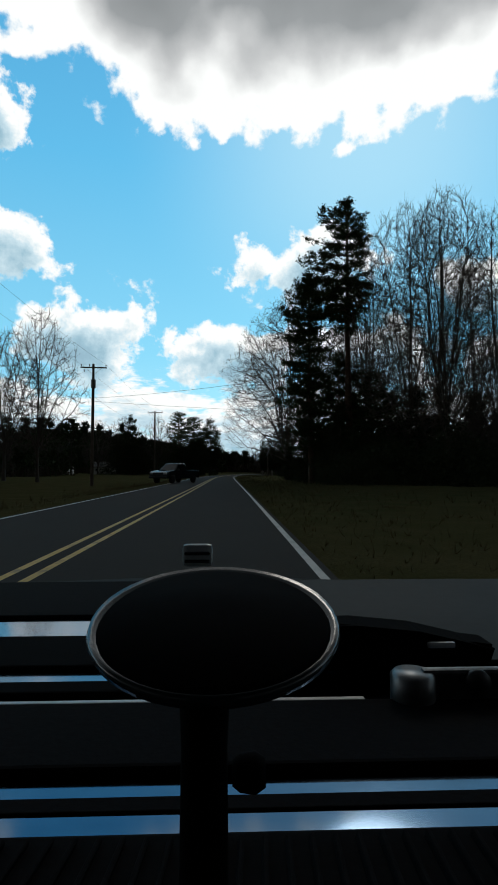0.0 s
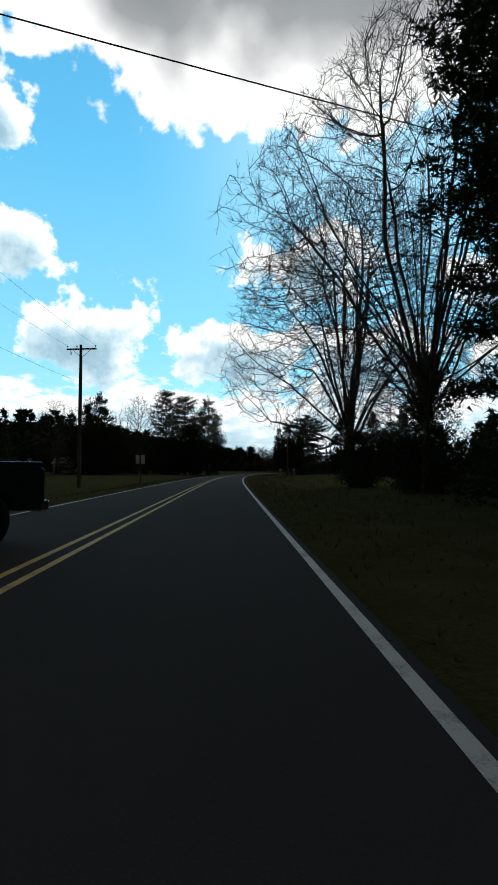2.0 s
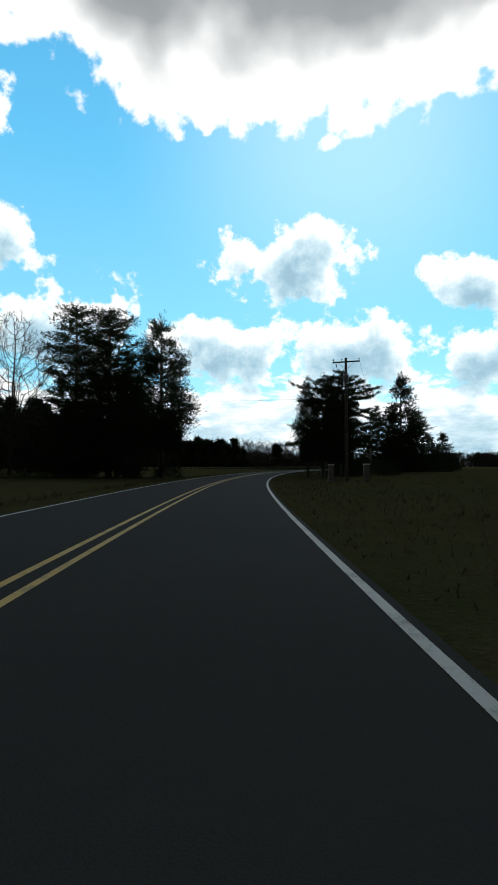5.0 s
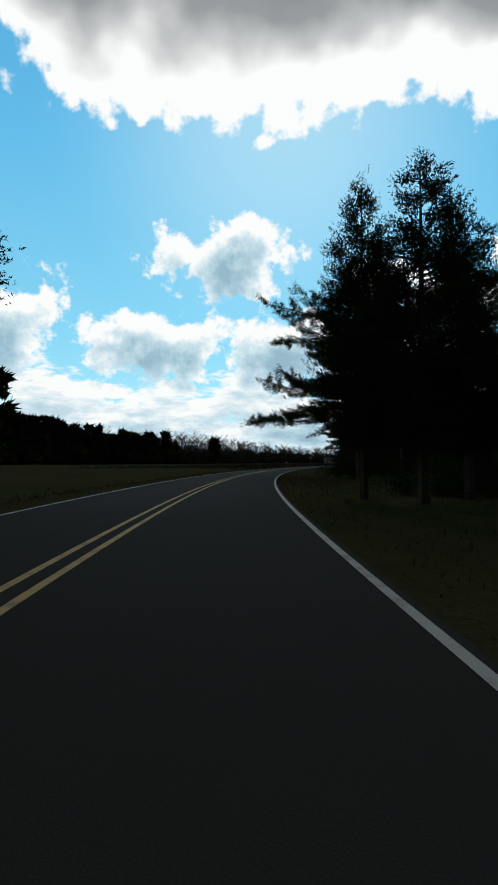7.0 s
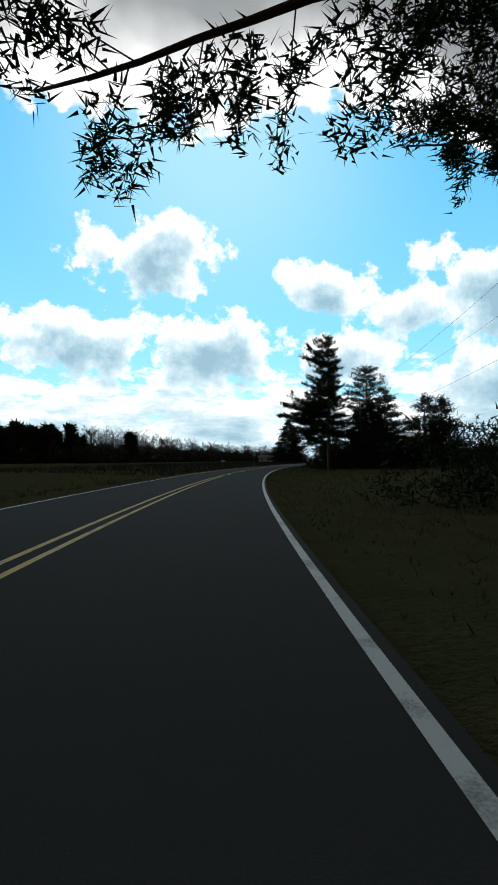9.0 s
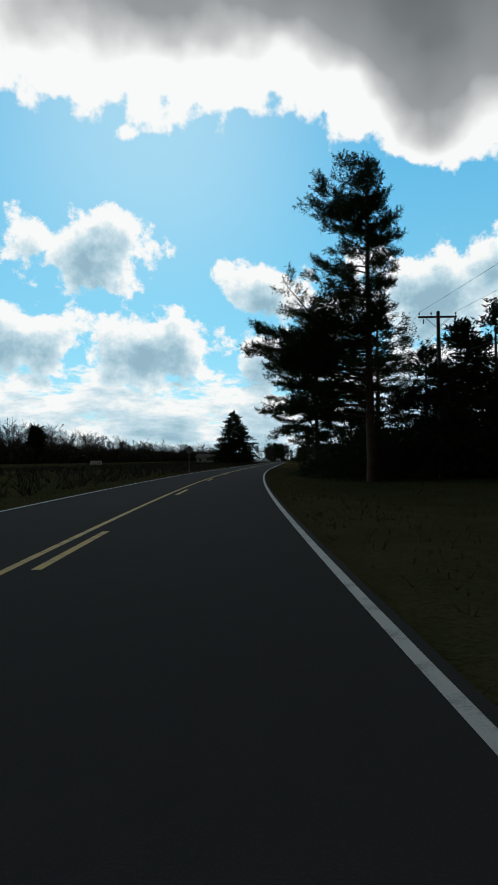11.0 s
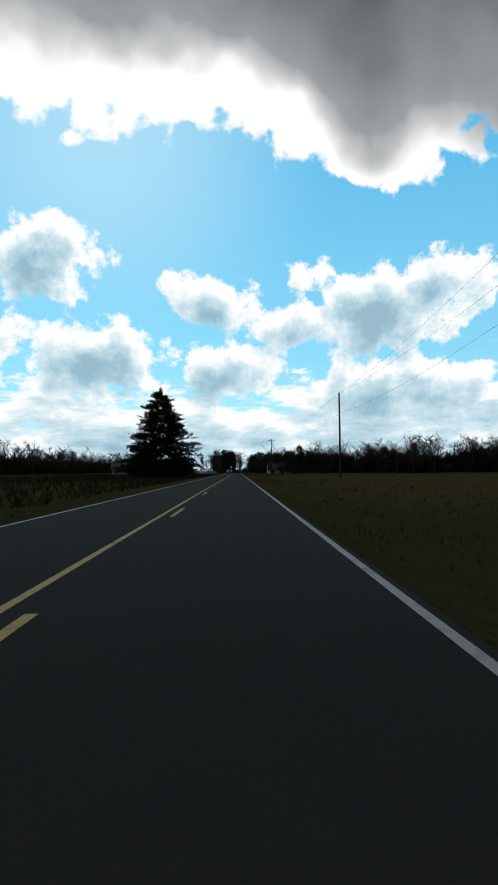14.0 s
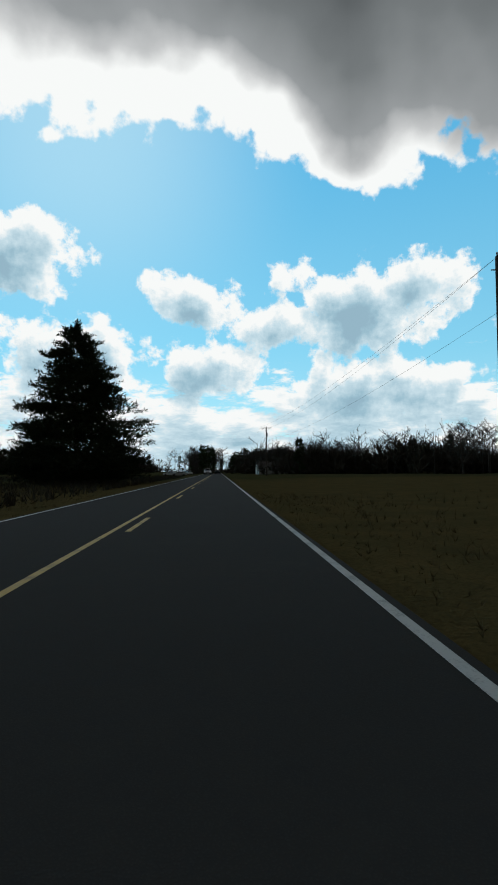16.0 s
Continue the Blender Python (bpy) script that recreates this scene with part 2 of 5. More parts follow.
ASPHALT = surface("asphalt", asphalt_build, 0.9, 0, 0.03)
GROUND = surface("winter_grass", ground_build, 0.95, 0, 0.0)
WHITE_LINE = surface("road_paint_white", paint_build((0.50, 0.50, 0.48)), 0.7, 0, 0.3)
YELLOW_LINE = surface("road_paint_yellow", paint_build((0.55, 0.36, 0.08)), 0.7, 0, 0.3)
BARK = mottled("bark", (0.045, 0.037, 0.030), (0.115, 0.098, 0.082), 1.2, 22.0, 0.92, 0.02)
PINE_BARK = mottled("pine_bark", (0.050, 0.034, 0.024), (0.130, 0.088, 0.062), 1.6, 16.0, 0.92, 0.03)
NEEDLES = mottled("needles", (0.030, 0.048, 0.022), (0.055, 0.078, 0.034), 0.5, 6.0, 0.85, 0.0, 0.04)
CEDAR = mottled("cedar_foliage", (0.028, 0.042, 0.022), (0.050, 0.062, 0.033), 0.5, 6.0, 0.9, 0.0, 0.03)


# ---- mesh helpers ----
def mesh_from(name, verts, faces, material, smooth=False):
    me = bpy.data.meshes.new(name)
    me.from_pydata([tuple(v) for v in verts] if not isinstance(verts, np.ndarray) else verts.tolist(), [], faces if isinstance(faces, list) else faces.tolist())
    me.materials.append(material)
    if smooth:
        me.polygons.foreach_set("use_smooth", np.ones(len(me.polygons), bool))
    me.update()
    return me


def strip(name, s0, s1, a, b, z, material, step=2.0, thick=0.0):
    """A ribbon along the road between two side offsets."""
    ss = np.linspace(s0, s1, max(2, int((s1 - s0) / step) + 1))
    xa, ya = on_road(ss, a)
    xb, yb = on_road(ss, b)
    k = len(ss)
    top = np.concatenate([np.c_[xa, ya, np.full(k, z)], np.c_[xb, yb, np.full(k, z)]])
    faces = [(i, k + i, k + i + 1, i + 1) for i in range(k - 1)]
    if thick:
        top = np.concatenate([top, top - (0, 0, thick)])
        faces += [(2 * k + i, i, i + 1, 2 * k + i + 1) for i in range(k - 1)] + [(k + i, 3 * k + i, 3 * k + i + 1, k + i + 1) for i in range(k - 1)]
        faces += [(0, 2 * k, 3 * k, k), (k - 1, 2 * k - 1, 4 * k - 1, 3 * k - 1)]
    return mesh_from(name, top, faces, material)


# ---- ground and road ----
def build_ground():
    def stations(a, b, step, far):
        inner = list(np.arange(a, b + 0.1, step))
        out, d = [], step
        while d < far:
            d *= 1.45
            out.append(d)
        return np.array([a - o for o in reversed(out)] + inner + [b + o for o in out])
    xs, ys = stations(-45, 165, 2.0, 2600), stations(-30, 520, 2.2, 2600)
    gx, gy = np.meshgrid(xs, ys)
    z = ground_height(gx.ravel(), gy.ravel())
    w, h = len(xs), len(ys)
    idx = np.arange(w * h).reshape(h, w)
    faces = np.stack([idx[:-1, :-1], idx[:-1, 1:], idx[1:, 1:], idx[1:, :-1]], -1).reshape(-1, 4)
    ob = new("ground", mesh_from("ground", np.c_[gx.ravel(), gy.ravel(), z], faces, GROUND, True))
    tagged(ob, "dull brown and green winter grass fields and verges", "ground", kind="structure")


build_ground()
road = tagged(new("road", strip("road", S0 + 1, 1400, -3.26, 3.36, 0.0, ASPHALT, 2.0, 0.11)), "dark grey worn asphalt two-lane country road", "road", kind="structure")
for nm, s0, s1, c, mat in (("edge_line", S0 + 1, 1400, 3.22, WHITE_LINE), ("edge_line", S0 + 1, 1400, -3.12, WHITE_LINE), ("centre_line", S0 + 1, 1400, -0.15, YELLOW_LINE), ("centre_line", S0 + 1, 252, 0.15, YELLOW_LINE)):
    ob = new(nm, strip(nm, s0, s1, c - 0.05, c + 0.05, 0.004, mat))
    ob.parent = road
for k in range(60):
    s = 253.7 + 12.2 * k
    ob = new("centre_dash", strip("centre_dash", s, s + 3.05, 0.10, 0.21, 0.004, YELLOW_LINE, 1.0))
    ob.parent = road


# ---- plants ----
def part(name, me, parent, label=""):
    """One mesh object under a thing or a part."""
    ob = new(name, me)
    ob.parent = parent
    if label:
        ob["label"] = label
    return ob


def thing(name, label, category, at=(0, 0, 0), turn=0.0, group="", kind=""):
    """An empty at a thing's base, which carries its parts."""
    ob = new(name)
    ob.matrix_world = pose(at[0], at[1], at[2], 0, 0, turn)
    return tagged(ob, label, category, group, kind)


def unit(v):
    return v / (np.linalg.norm(v, axis=-1, keepdims=True) + 1e-9)


def tubes(segs, sides):
    """Tapered prisms: rows of x0 y0 z0 x1 y1 z1 r0 r1."""
    segs = np.asarray(segs, float)
    a, b, r0, r1 = segs[:, 0:3], segs[:, 3:6], segs[:, 6:7], segs[:, 7:8]
    d = unit(b - a)
    ref = np.where(np.abs(d[:, 2:3]) > 0.9, (1.0, 0, 0), (0, 0, 1.0))
    u = unit(np.cross(d, ref))
    v = np.cross(d, u)
    rings = []
    for k in range(sides):
        w = 2 * math.pi * k / sides
        side = u * math.cos(w) + v * math.sin(w)
        rings.append((a + side * r0, b + side * r1))
    n = len(segs)
    verts = np.stack([x for pair in rings for x in pair], 1).reshape(-1, 3)
    base = np.arange(n)[:, None] * sides * 2
    faces = [np.concatenate([base + 2 * k, base + 2 * ((k + 1) % sides), base + 2 * ((k + 1) % sides) + 1, base + 2 * k + 1], 1) for k in range(sides)]
    return verts, np.concatenate(faces)


def fronds(at, way, length, width, count, spread, rng):
    """Sprays of narrow blades: count of them from each place, splayed round a way."""
    n = len(at)
    at, way = np.repeat(at, count, 0), np.repeat(unit(way), count, 0)
    d = unit(way + rng.normal(0, spread, (n * count, 3)))
    size = length * rng.uniform(0.55, 1.25, (n * count, 1))
    side = unit(np.cross(d, rng.normal(0, 1, (n * count, 3)))) * width * rng.uniform(0.6, 1.3, (n * count, 1)) / 2
    verts = np.stack([at - side, at + side, at + d * size], 1).reshape(-1, 3)
    return verts, np.arange(n * count * 3).reshape(-1, 3)


def joined(*soups):
    verts, faces, k = [], [], 0
    for v, f in soups:
        verts.append(v)
        faces += (f + k).tolist()
        k += len(v)
    return np.concatenate(verts), faces


def crown_points(n, base, top, radius, swell_at, droop, rng):
    """Places spread through the room of a crown, thicker towards its outside; droop lets the rim hang below the base."""
    f = rng.uniform(0, 1, n) ** 0.9
    a = rng.uniform(0, 2 * math.pi, n)
    wide = np.sin(np.pi * np.clip(f, 0.02, 0.985) ** swell_at) ** 0.52
    wide *= 1 + 0.13 * np.sin(a * 3 + f * 5 + rng.uniform(0, 6)) + 0.09 * np.sin(a * 5 - f * 9)
    r = radius * wide * rng.uniform(0.05, 1, n) ** 0.45
    return np.c_[np.cos(a) * r, np.sin(a) * r, base + f * (top - base) - droop * (r / radius) ** 2 * (1 - f)]


def bare_segments(base, top, radius, seed, n=3000, stem=4.0, step=0.4, swell_at=0.75, droop=0.0, kill=0.5, twigs=2.0, jitter=0.13, limbs=12, tip=0.010, wander=0.35, up=0.05, reach=1.9):
    """A leafless tree: limbs fan out from the stem, then boughs grow step by step towards free places in the crown; each is as stout as what it bears."""
    rng = np.random.default_rng(seed)
    goals = crown_points(n, base, top, radius, swell_at, droop, rng)
    k = max(3, int(stem / 0.6))
    bend = np.cumsum(rng.normal(0, 0.03, (k, 2)), 0)
    pos = [np.array([*bend[i] * (i / k), stem * i / (k - 1)]) for i in range(k)]
    parent = [max(0, i - 1) for i in range(k)]
    aims = goals[rng.permutation(n)[:500]]
    aims = aims[np.argsort(-np.linalg.norm((aims - (0, 0, base)) * (1 / radius, 1 / radius, 1 / (top - base)), axis=1))][:260]
    aims = aims[rng.permutation(len(aims))[:limbs]]
    aims[0] = (0.3, 0.2, top - 0.5)
    for aim in aims:
        last = int(rng.integers(max(1, int(k * 0.55)), k))
        p = pos[last]
        d = unit(unit(aim - p) + (0, 0, 0.45))
        for _ in range(int(np.linalg.norm(aim - p) * rng.uniform(0.55, 0.8) / step)):
            d = unit(d * 3.2 + unit(aim - p) + rng.normal(0, wander, 3))
            p = p + d * step
            pos.append(p)
            parent.append(last)
            last = len(pos) - 1
    arr = np.array(pos)

    def gaps_to(a, b):
        return np.sqrt(np.maximum((a * a).sum(1)[:, None] + (b * b).sum(1)[None] - 2 * a @ b.T, 0))
    dist = gaps_to(goals, arr)
    near, gap = dist.argmin(1), dist.min(1)
    for _ in range(70):
        if len(goals) < n * 0.02:
            break
        pull = np.zeros((len(arr), 3))
        np.add.at(pull, near, unit(goals - arr[near]))
        live = np.unique(near)
        way = unit(unit(pull[live]) + rng.normal(0, jitter, (len(live), 3)) + (0, 0, up))
        fresh = arr[live] + way * step
        first = len(arr)
        parent.extend(live.tolist())
        arr = np.concatenate([arr, fresh])
        dist = gaps_to(goals, fresh)
        best = dist.argmin(1)
        d = dist[np.arange(len(goals)), best]
        closer = d < gap
        near, gap = np.where(closer, first + best, near), np.where(closer, d, gap)
        keep = gap > kill
        goals, near, gap = goals[keep], near[keep], gap[keep]
    m = len(arr)
    load = np.zeros(m)
    for i in range(m - 1, 0, -1):
        load[i] = load[i] or 1.0
        load[parent[i]] += load[i] if i >= k else 0.0
    load[:k] = max(load[:k].max(), load[k:].max() * 1.6)
    r = tip * load ** 0.41
    r[:k] *= np.linspace(1.25, 1.0, k)
    par = np.array(parent)
    idx = np.arange(1, m)
    segs = np.c_[arr[par[idx]], arr[idx], np.minimum(r[par[idx]], r[idx] * 1.7)[:, None], r[idx][:, None]]
    thick, thin = segs[segs[:, 6] > 0.06], segs[segs[:, 6] <= 0.06]
    slim = np.flatnonzero(load < 12)
    slim = slim[slim >= k]
    root = np.repeat(slim, rng.poisson(twigs, len(slim)))
    ahead = unit(arr[root] - arr[par[root]])
    way = unit(ahead * 0.9 + rng.normal(0, 0.5, (len(root), 3)) + (0, 0, up))
    size = rng.uniform(0.3, 1.0, (len(root), 1)) * step * reach
    mid = arr[root] + way * size * 0.5
    end = mid + unit(way + rng.normal(0, 0.3, way.shape) + (0, 0, 0.15)) * size * 0.5
    one = np.ones((len(root), 1))
    return thick, np.concatenate([thin, np.c_[arr[root], mid, one * tip * 0.85, one * tip * 0.65], np.c_[mid, end, one * tip * 0.65, one * tip * 0.4]]), r[0]


def bare_meshes(name, *shape, **kw):
    thick, thin, girth = bare_segments(*shape, **kw)
    flare = [(0, 0, -0.4, 0.0, 0, 0.9, girth * 1.7, girth)]
    v1, f1 = tubes(np.concatenate([thick, flare]), 7)
    v2, f2 = tubes(thin, 3)
    return mesh_from(name + "_trunk", v1, f1, BARK, True), mesh_from(name + "_crown", v2, f2, BARK)


def blades_at(base, d, size, width, rng):
    side = unit(np.cross(d, rng.normal(0, 1, d.shape))) * width * rng.uniform(0.7, 1.3, (len(d), 1)) / 2
    return np.stack([base - side, base + side, base + d * size], 1).reshape(-1, 3)


def brushes(at, way, length, width, count, shoot, rng, core=5):
    """Needle brushes: each a short shoot with slim needles that splay out along it, round a few broad leafy tufts."""
    way = unit(way)
    soups = []
    for many, reach, wide, spread in ((count, length, width, (0.35, 1.7)), (core, length * 0.7, length * 0.3, (0.1, 0.9))):
        w = np.repeat(way, many, 0)
        base = np.repeat(at, many, 0) + w * rng.uniform(0, shoot, (len(w), 1))
        out = unit(np.cross(w, rng.normal(0, 1, w.shape)))
        d = unit(w * rng.uniform(*spread, (len(w), 1)) + out)
        soups.append(blades_at(base, d, reach * rng.uniform(0.6, 1.15, (len(w), 1)), wide, rng))
    verts = np.concatenate(soups)
    return verts, np.arange(len(verts)).reshape(-1, 3)


def pine_meshes(name, height, profile, seed, whorls=20, rise=(0.0, 0.5), blade=0.18, wide=0.018, blades=14, core=5, shoot=0.16, gaps=0.15, space=0.34, lean_to=None, bias=0.0, stout=0.011, layer=0.25, hang=0.0, extra=(), top=30, hearts=2, heart=0.3, slim=0.3, girth=0.015):
    """A pine: trunk, whorls of boughs that fan out flat, side shoots, and brushes of needles along them. profile: (height, reach) pairs;
    extra: single long boughs as (height, compass, reach, rise)."""
    rng = np.random.default_rng(seed)
    segs, at, way = [], [], []
    zs = np.linspace(0, height, 15)
    wob = np.cumsum(rng.normal(0, 0.012 * height / 10, (15, 2)), 0)
    wob -= wob[0]
    for i in range(14):
        segs.append((*wob[i], zs[i] - (0.4 if i == 0 else 0), *wob[i + 1], zs[i + 1], height * girth * (1 - 0.9 * i / 14) + 0.02, height * girth * (1 - 0.9 * (i + 1) / 14) + 0.02))
    low, high = profile[0][0], profile[-1][0]
    boughs = []
    for k in range(whorls):
        f = k / (whorls - 1)
        z = low + (high - low) * f
        reach = np.interp(z, [p[0] for p in profile], [p[1] for p in profile])
        turn, many = rng.uniform(0, 6.28), int(rng.integers(5, 8))
        for j in range(many):
            if rng.random() < gaps:
                continue
            a = turn + 2 * math.pi * j / many + rng.uniform(-0.35, 0.35)
            size = reach * rng.uniform(0.62, 1.06)
            if lean_to is not None:
                size *= 1 + bias * math.cos(a - radians(lean_to))
            boughs.append((z + rng.uniform(-layer, layer), a, size, rise[0] + (rise[1] - rise[0]) * f + rng.uniform(-0.10, 0.10)))
    boughs += [(z, radians(a), size, up) for z, a, size, up in extra]
    for z, a, size, up in boughs:
        z = min(z, height - 0.3)
        p = np.array([np.interp(z, zs, wob[:, 0]), np.interp(z, zs, wob[:, 1]), z])
        d = unit(np.array([math.cos(a), math.sin(a), up]))
        r = 0.014 + stout * size
        m = max(3, int(size / 0.55))
        for i in range(m):
            d = unit(d + rng.normal(0, 0.07, 3) + (0, 0, 0.03 if i > m * 0.4 else -0.015))
            e = p + d * size / m
            segs.append((*p, *e, r * (1 - 0.82 * i / m), r * (1 - 0.82 * (i + 1) / m)))
            fr = (i + 1) / m
            if fr > 0.20:
                flat = unit(np.cross(d, (0, 0, 1.0)))
                for _ in range(int(rng.poisson(size / m / space * 2))):
                    side = unit(flat * rng.choice((-1, 1)) + d * rng.uniform(0.25, 1.0) + (0, 0, rng.uniform(-0.22, 0.30) - hang))
                    twig = min(1.9, rng.uniform(0.2, 0.42) * size * (1.2 - 0.85 * fr)) + 0.15
                    q = p + (e - p) * rng.random()
                    tip = q + side * twig
                    if rng.random() < 0.6:
                        segs.append((*q, *tip, 0.011, 0.005))
                    for g in np.linspace(0.3, 1, 1 + int(twig / 0.30)):
                        at.append(q + (tip - q) * g + rng.normal(0, 0.05, 3))
                        way.append(side * rng.uniform(0.4, 1.0) + (0, 0, rng.uniform(0.2, 1.0)) + rng.normal(0, 0.25, 3))
            p = e
        at.append(p)
        way.append(d + (0, 0, 0.4))
    for _ in range(top):
        at.append(np.array([wob[-1][0], wob[-1][1], height - 0.9]) + rng.normal(0, 0.25, 3) * (1, 1, 1.6))
        way.append(np.array([0, 0, 1.0]) + rng.normal(0, 0.4, 3))
    big = [s for s in segs if s[6] > 0.03]
    small = [s for s in segs if s[6] <= 0.03]
    v1, f1 = joined(tubes(big, 7), tubes(small, 3))
    v2, f2 = brushes(np.array(at), np.array(way), blade, wide, blades, shoot, rng, core)
    inner = np.repeat(np.array(at) - unit(np.array(way)) * 0.05, hearts, 0)
    inner = inner + rng.normal(0, heart * 0.42, inner.shape)
    v3 = blades_at(inner, unit(rng.normal(0, 1, inner.shape) * (1, 1, 0.6)), heart * rng.uniform(0.6, 1.2, (len(inner), 1)), heart * slim, rng)
    v2, f2 = joined((v2, f2), (v3, np.arange(len(v3)).reshape(-1, 3)))
    return mesh_from(name + "_trunk", v1, f1, PINE_BARK, True), mesh_from(name + "_crown", v2, f2, NEEDLES)


def cedar_meshes(name, height, radius, seed, clumps=360, per=34, spray=0.36, tops=1, skirt=0.3, flat=1.0, power=0.85, bare=0.3, puff=0.5, blades=4, slope=4.5, hearts_per=9, heart_long=0.75, heart_wide=0.36):
    """An evergreen of many feathery clumps on a cone, with a ragged outline, gaps and one or more leaders."""
    rng = np.random.default_rng(seed)
    at, way, hearts, segs = [], [], [], [(0, 0, -0.3, 0, 0, height * 0.95, height * 0.02, 0.02)]
    for t in range(tops):
        a0 = rng.uniform(0, 6.28)
        off = np.array([math.cos(a0), math.sin(a0)]) * (0 if t == 0 else radius * 0.45)
        hh = height * (1 if t == 0 else rng.uniform(0.76, 0.93))
        rr = radius * (1 if t == 0 else 0.75)
        ph = rng.uniform(0, 6.28, 4)
        n = clumps // tops
        f = 1 - np.sqrt(rng.uniform(0.0006, 1, n))
        az = rng.uniform(0, 2 * math.pi, n)
        lump = 1 + 0.18 * np.sin(az * 3 + ph[0] + f * 7) + 0.14 * np.sin(az * 2 + ph[1] - f * 15) + np.clip(rng.normal(0, 0.08, n), -0.15, 0.15)
        shell = rng.uniform(0.15, 1.0, n) ** 0.5
        rad = rr * np.minimum((1 - f) ** power, skirt + f * slope) * lump * shell
        z = bare + f * (hh - bare)
        core = np.c_[off[0] + np.cos(az) * rad, off[1] + np.sin(az) * rad, z]
        size = puff * (0.45 + 0.75 * (1 - f)) * rng.uniform(0.7, 1.3, n)
        stray = np.clip(rng.normal(0, 1, (n, per, 3)), -1.5, 1.5) * size[:, None, None] * (1, 1, 0.55 * flat)
        dots = (core[:, None, :] + stray).reshape(-1, 3)
        out = np.repeat(np.c_[np.cos(az), np.sin(az), 0.25 + f * 0.9 + (0.35 if flat >= 1 else 0)], per, 0) + unit(stray.reshape(-1, 3)) * 0.7
        at.append(dots)
        way.append(out)
        hearts.append((core[:, None, :] * (0.86, 0.86, 1.0) + stray[:, :hearts_per] * (0.55 if hearts_per < 10 else 0.8)).reshape(-1, 3))
        lead = np.clip(rng.normal(0, 1, (70, 3)), -1.6, 1.6) * (0.22, 0.22, 0.5) + (off[0], off[1], hh - 0.9)
        at.append(lead)
        way.append(np.tile((0, 0, 1.0), (70, 1)))
        for k in range(0, n, 3):
            q = core[k]
            segs.append((off[0], off[1], max(0.2, q[2] - 0.25 * rad[k]), *q, 0.012 + 0.012 * rad[k], 0.01))
    v1, f1 = tubes(segs, 5)
    v2, f2 = brushes(np.concatenate(at), np.concatenate(way), spray * 0.7, spray * 0.2, blades, spray, rng, 1)
    heart = np.concatenate(hearts)
    v3 = blades_at(heart, unit(rng.normal(0, 1, heart.shape)), puff * heart_long, puff * heart_wide, rng)
    v2, f2 = joined((v2, f2), (v3, np.arange(len(v3)).reshape(-1, 3)))
    return mesh_from(name + "_trunk", v1, f1, BARK), mesh_from(name + "_crown", v2, f2, CEDAR)


def shrub_mesh(name, seed, wide=2.6, tall=3.0, sprays=800):
    rng = np.random.default_rng(seed)
    d = unit(rng.normal(0, 1, (sprays, 3)))
    d[:, 2] = np.abs(d[:, 2])
    lump = 1 + 0.18 * np.sin(d[:, 0] * 6 + seed) + 0.16 * np.sin(d[:, 1] * 7 + d[:, 2] * 5 + seed * 2)
    p = d * (wide, wide, tall) * (rng.uniform(0.3, 1, (sprays, 1)) ** 0.4) * lump[:, None]
    v, f = fronds(p, d + (0, 0, 0.4), 0.26, 0.03, 3, 0.7, rng)
    inner = np.repeat(p, 6, 0) * 0.95 + rng.normal(0, 0.15, (6 * sprays, 3))
    v3 = blades_at(inner, unit(rng.normal(0, 1, inner.shape)), 0.20, 0.058, rng)
    return mesh_from(name, *joined((v, f), (v3, np.arange(len(v3)).reshape(-1, 3))), CEDAR)


PLANTS = {}


def plant(kind, name, label, category, x, y, scale=1.0, turn=0.0, wide=None, group=""):
    """A tree of one of the built kinds, set on the ground at x, y."""
    z = float(ground_height(np.array([x]), np.array([y]))[0])
    trunk, crown = PLANTS[kind]
    tree = thing(name, label, category, (x, y, z), turn, group)
    w = wide if wide else scale
    for nm, me in (("trunk", trunk), ("crown", crown)):
        if me:
            ob = part(nm, me, tree)
            ob.scale = (w, w, scale)
    return tree


PLANTS["oak_a"] = bare_meshes("oak_a", 3.6, 25.5, 10.6, 11, n=8500, stem=4.6, step=0.42, swell_at=0.86, droop=1.8, limbs=36, tip=0.0125, twigs=2.2, jitter=0.07, wander=0.2, up=0.1, reach=2.5)
PLANTS["oak_b"] = bare_meshes("oak_b", 5.0, 28.0, 10.2, 5, n=7000, stem=6.5, step=0.45, kill=0.55, swell_at=0.85, limbs=40, tip=0.013, twigs=2.2, jitter=0.07, wander=0.2, up=0.15, reach=2.5)
PLANTS["ash"] = bare_meshes("ash", 3.0, 25.0, 5.6, 23, n=2500, stem=6.0, step=0.5, swell_at=0.85, kill=0.55, limbs=34, tip=0.0145, twigs=2.6, jitter=0.05, wander=0.16, up=0.35, reach=2.8)
PLANTS["round_tree"] = bare_meshes("round_tree", 2.0, 12.0, 4.7, 29, n=1200, stem=2.4, step=0.36, swell_at=0.8, kill=0.45, limbs=18, tip=0.014, twigs=2.2, jitter=0.06, wander=0.2, up=0.2, reach=2.4)
PLANTS["pine_tall"] = pine_meshes("pine_tall", 32.0, [(17, 2.0), (20, 4.8), (22.5, 5.2), (24.5, 3.2), (27, 4.9), (29, 3.2), (31, 2.0), (31.8, 0.8)], 3, 13, (0.0, 0.35), 0.26, 0.03, 10, 4, 0.26, 0.08, 0.32, 180, 0.30, 0.012, layer=0.14, hearts=5, heart=0.34)
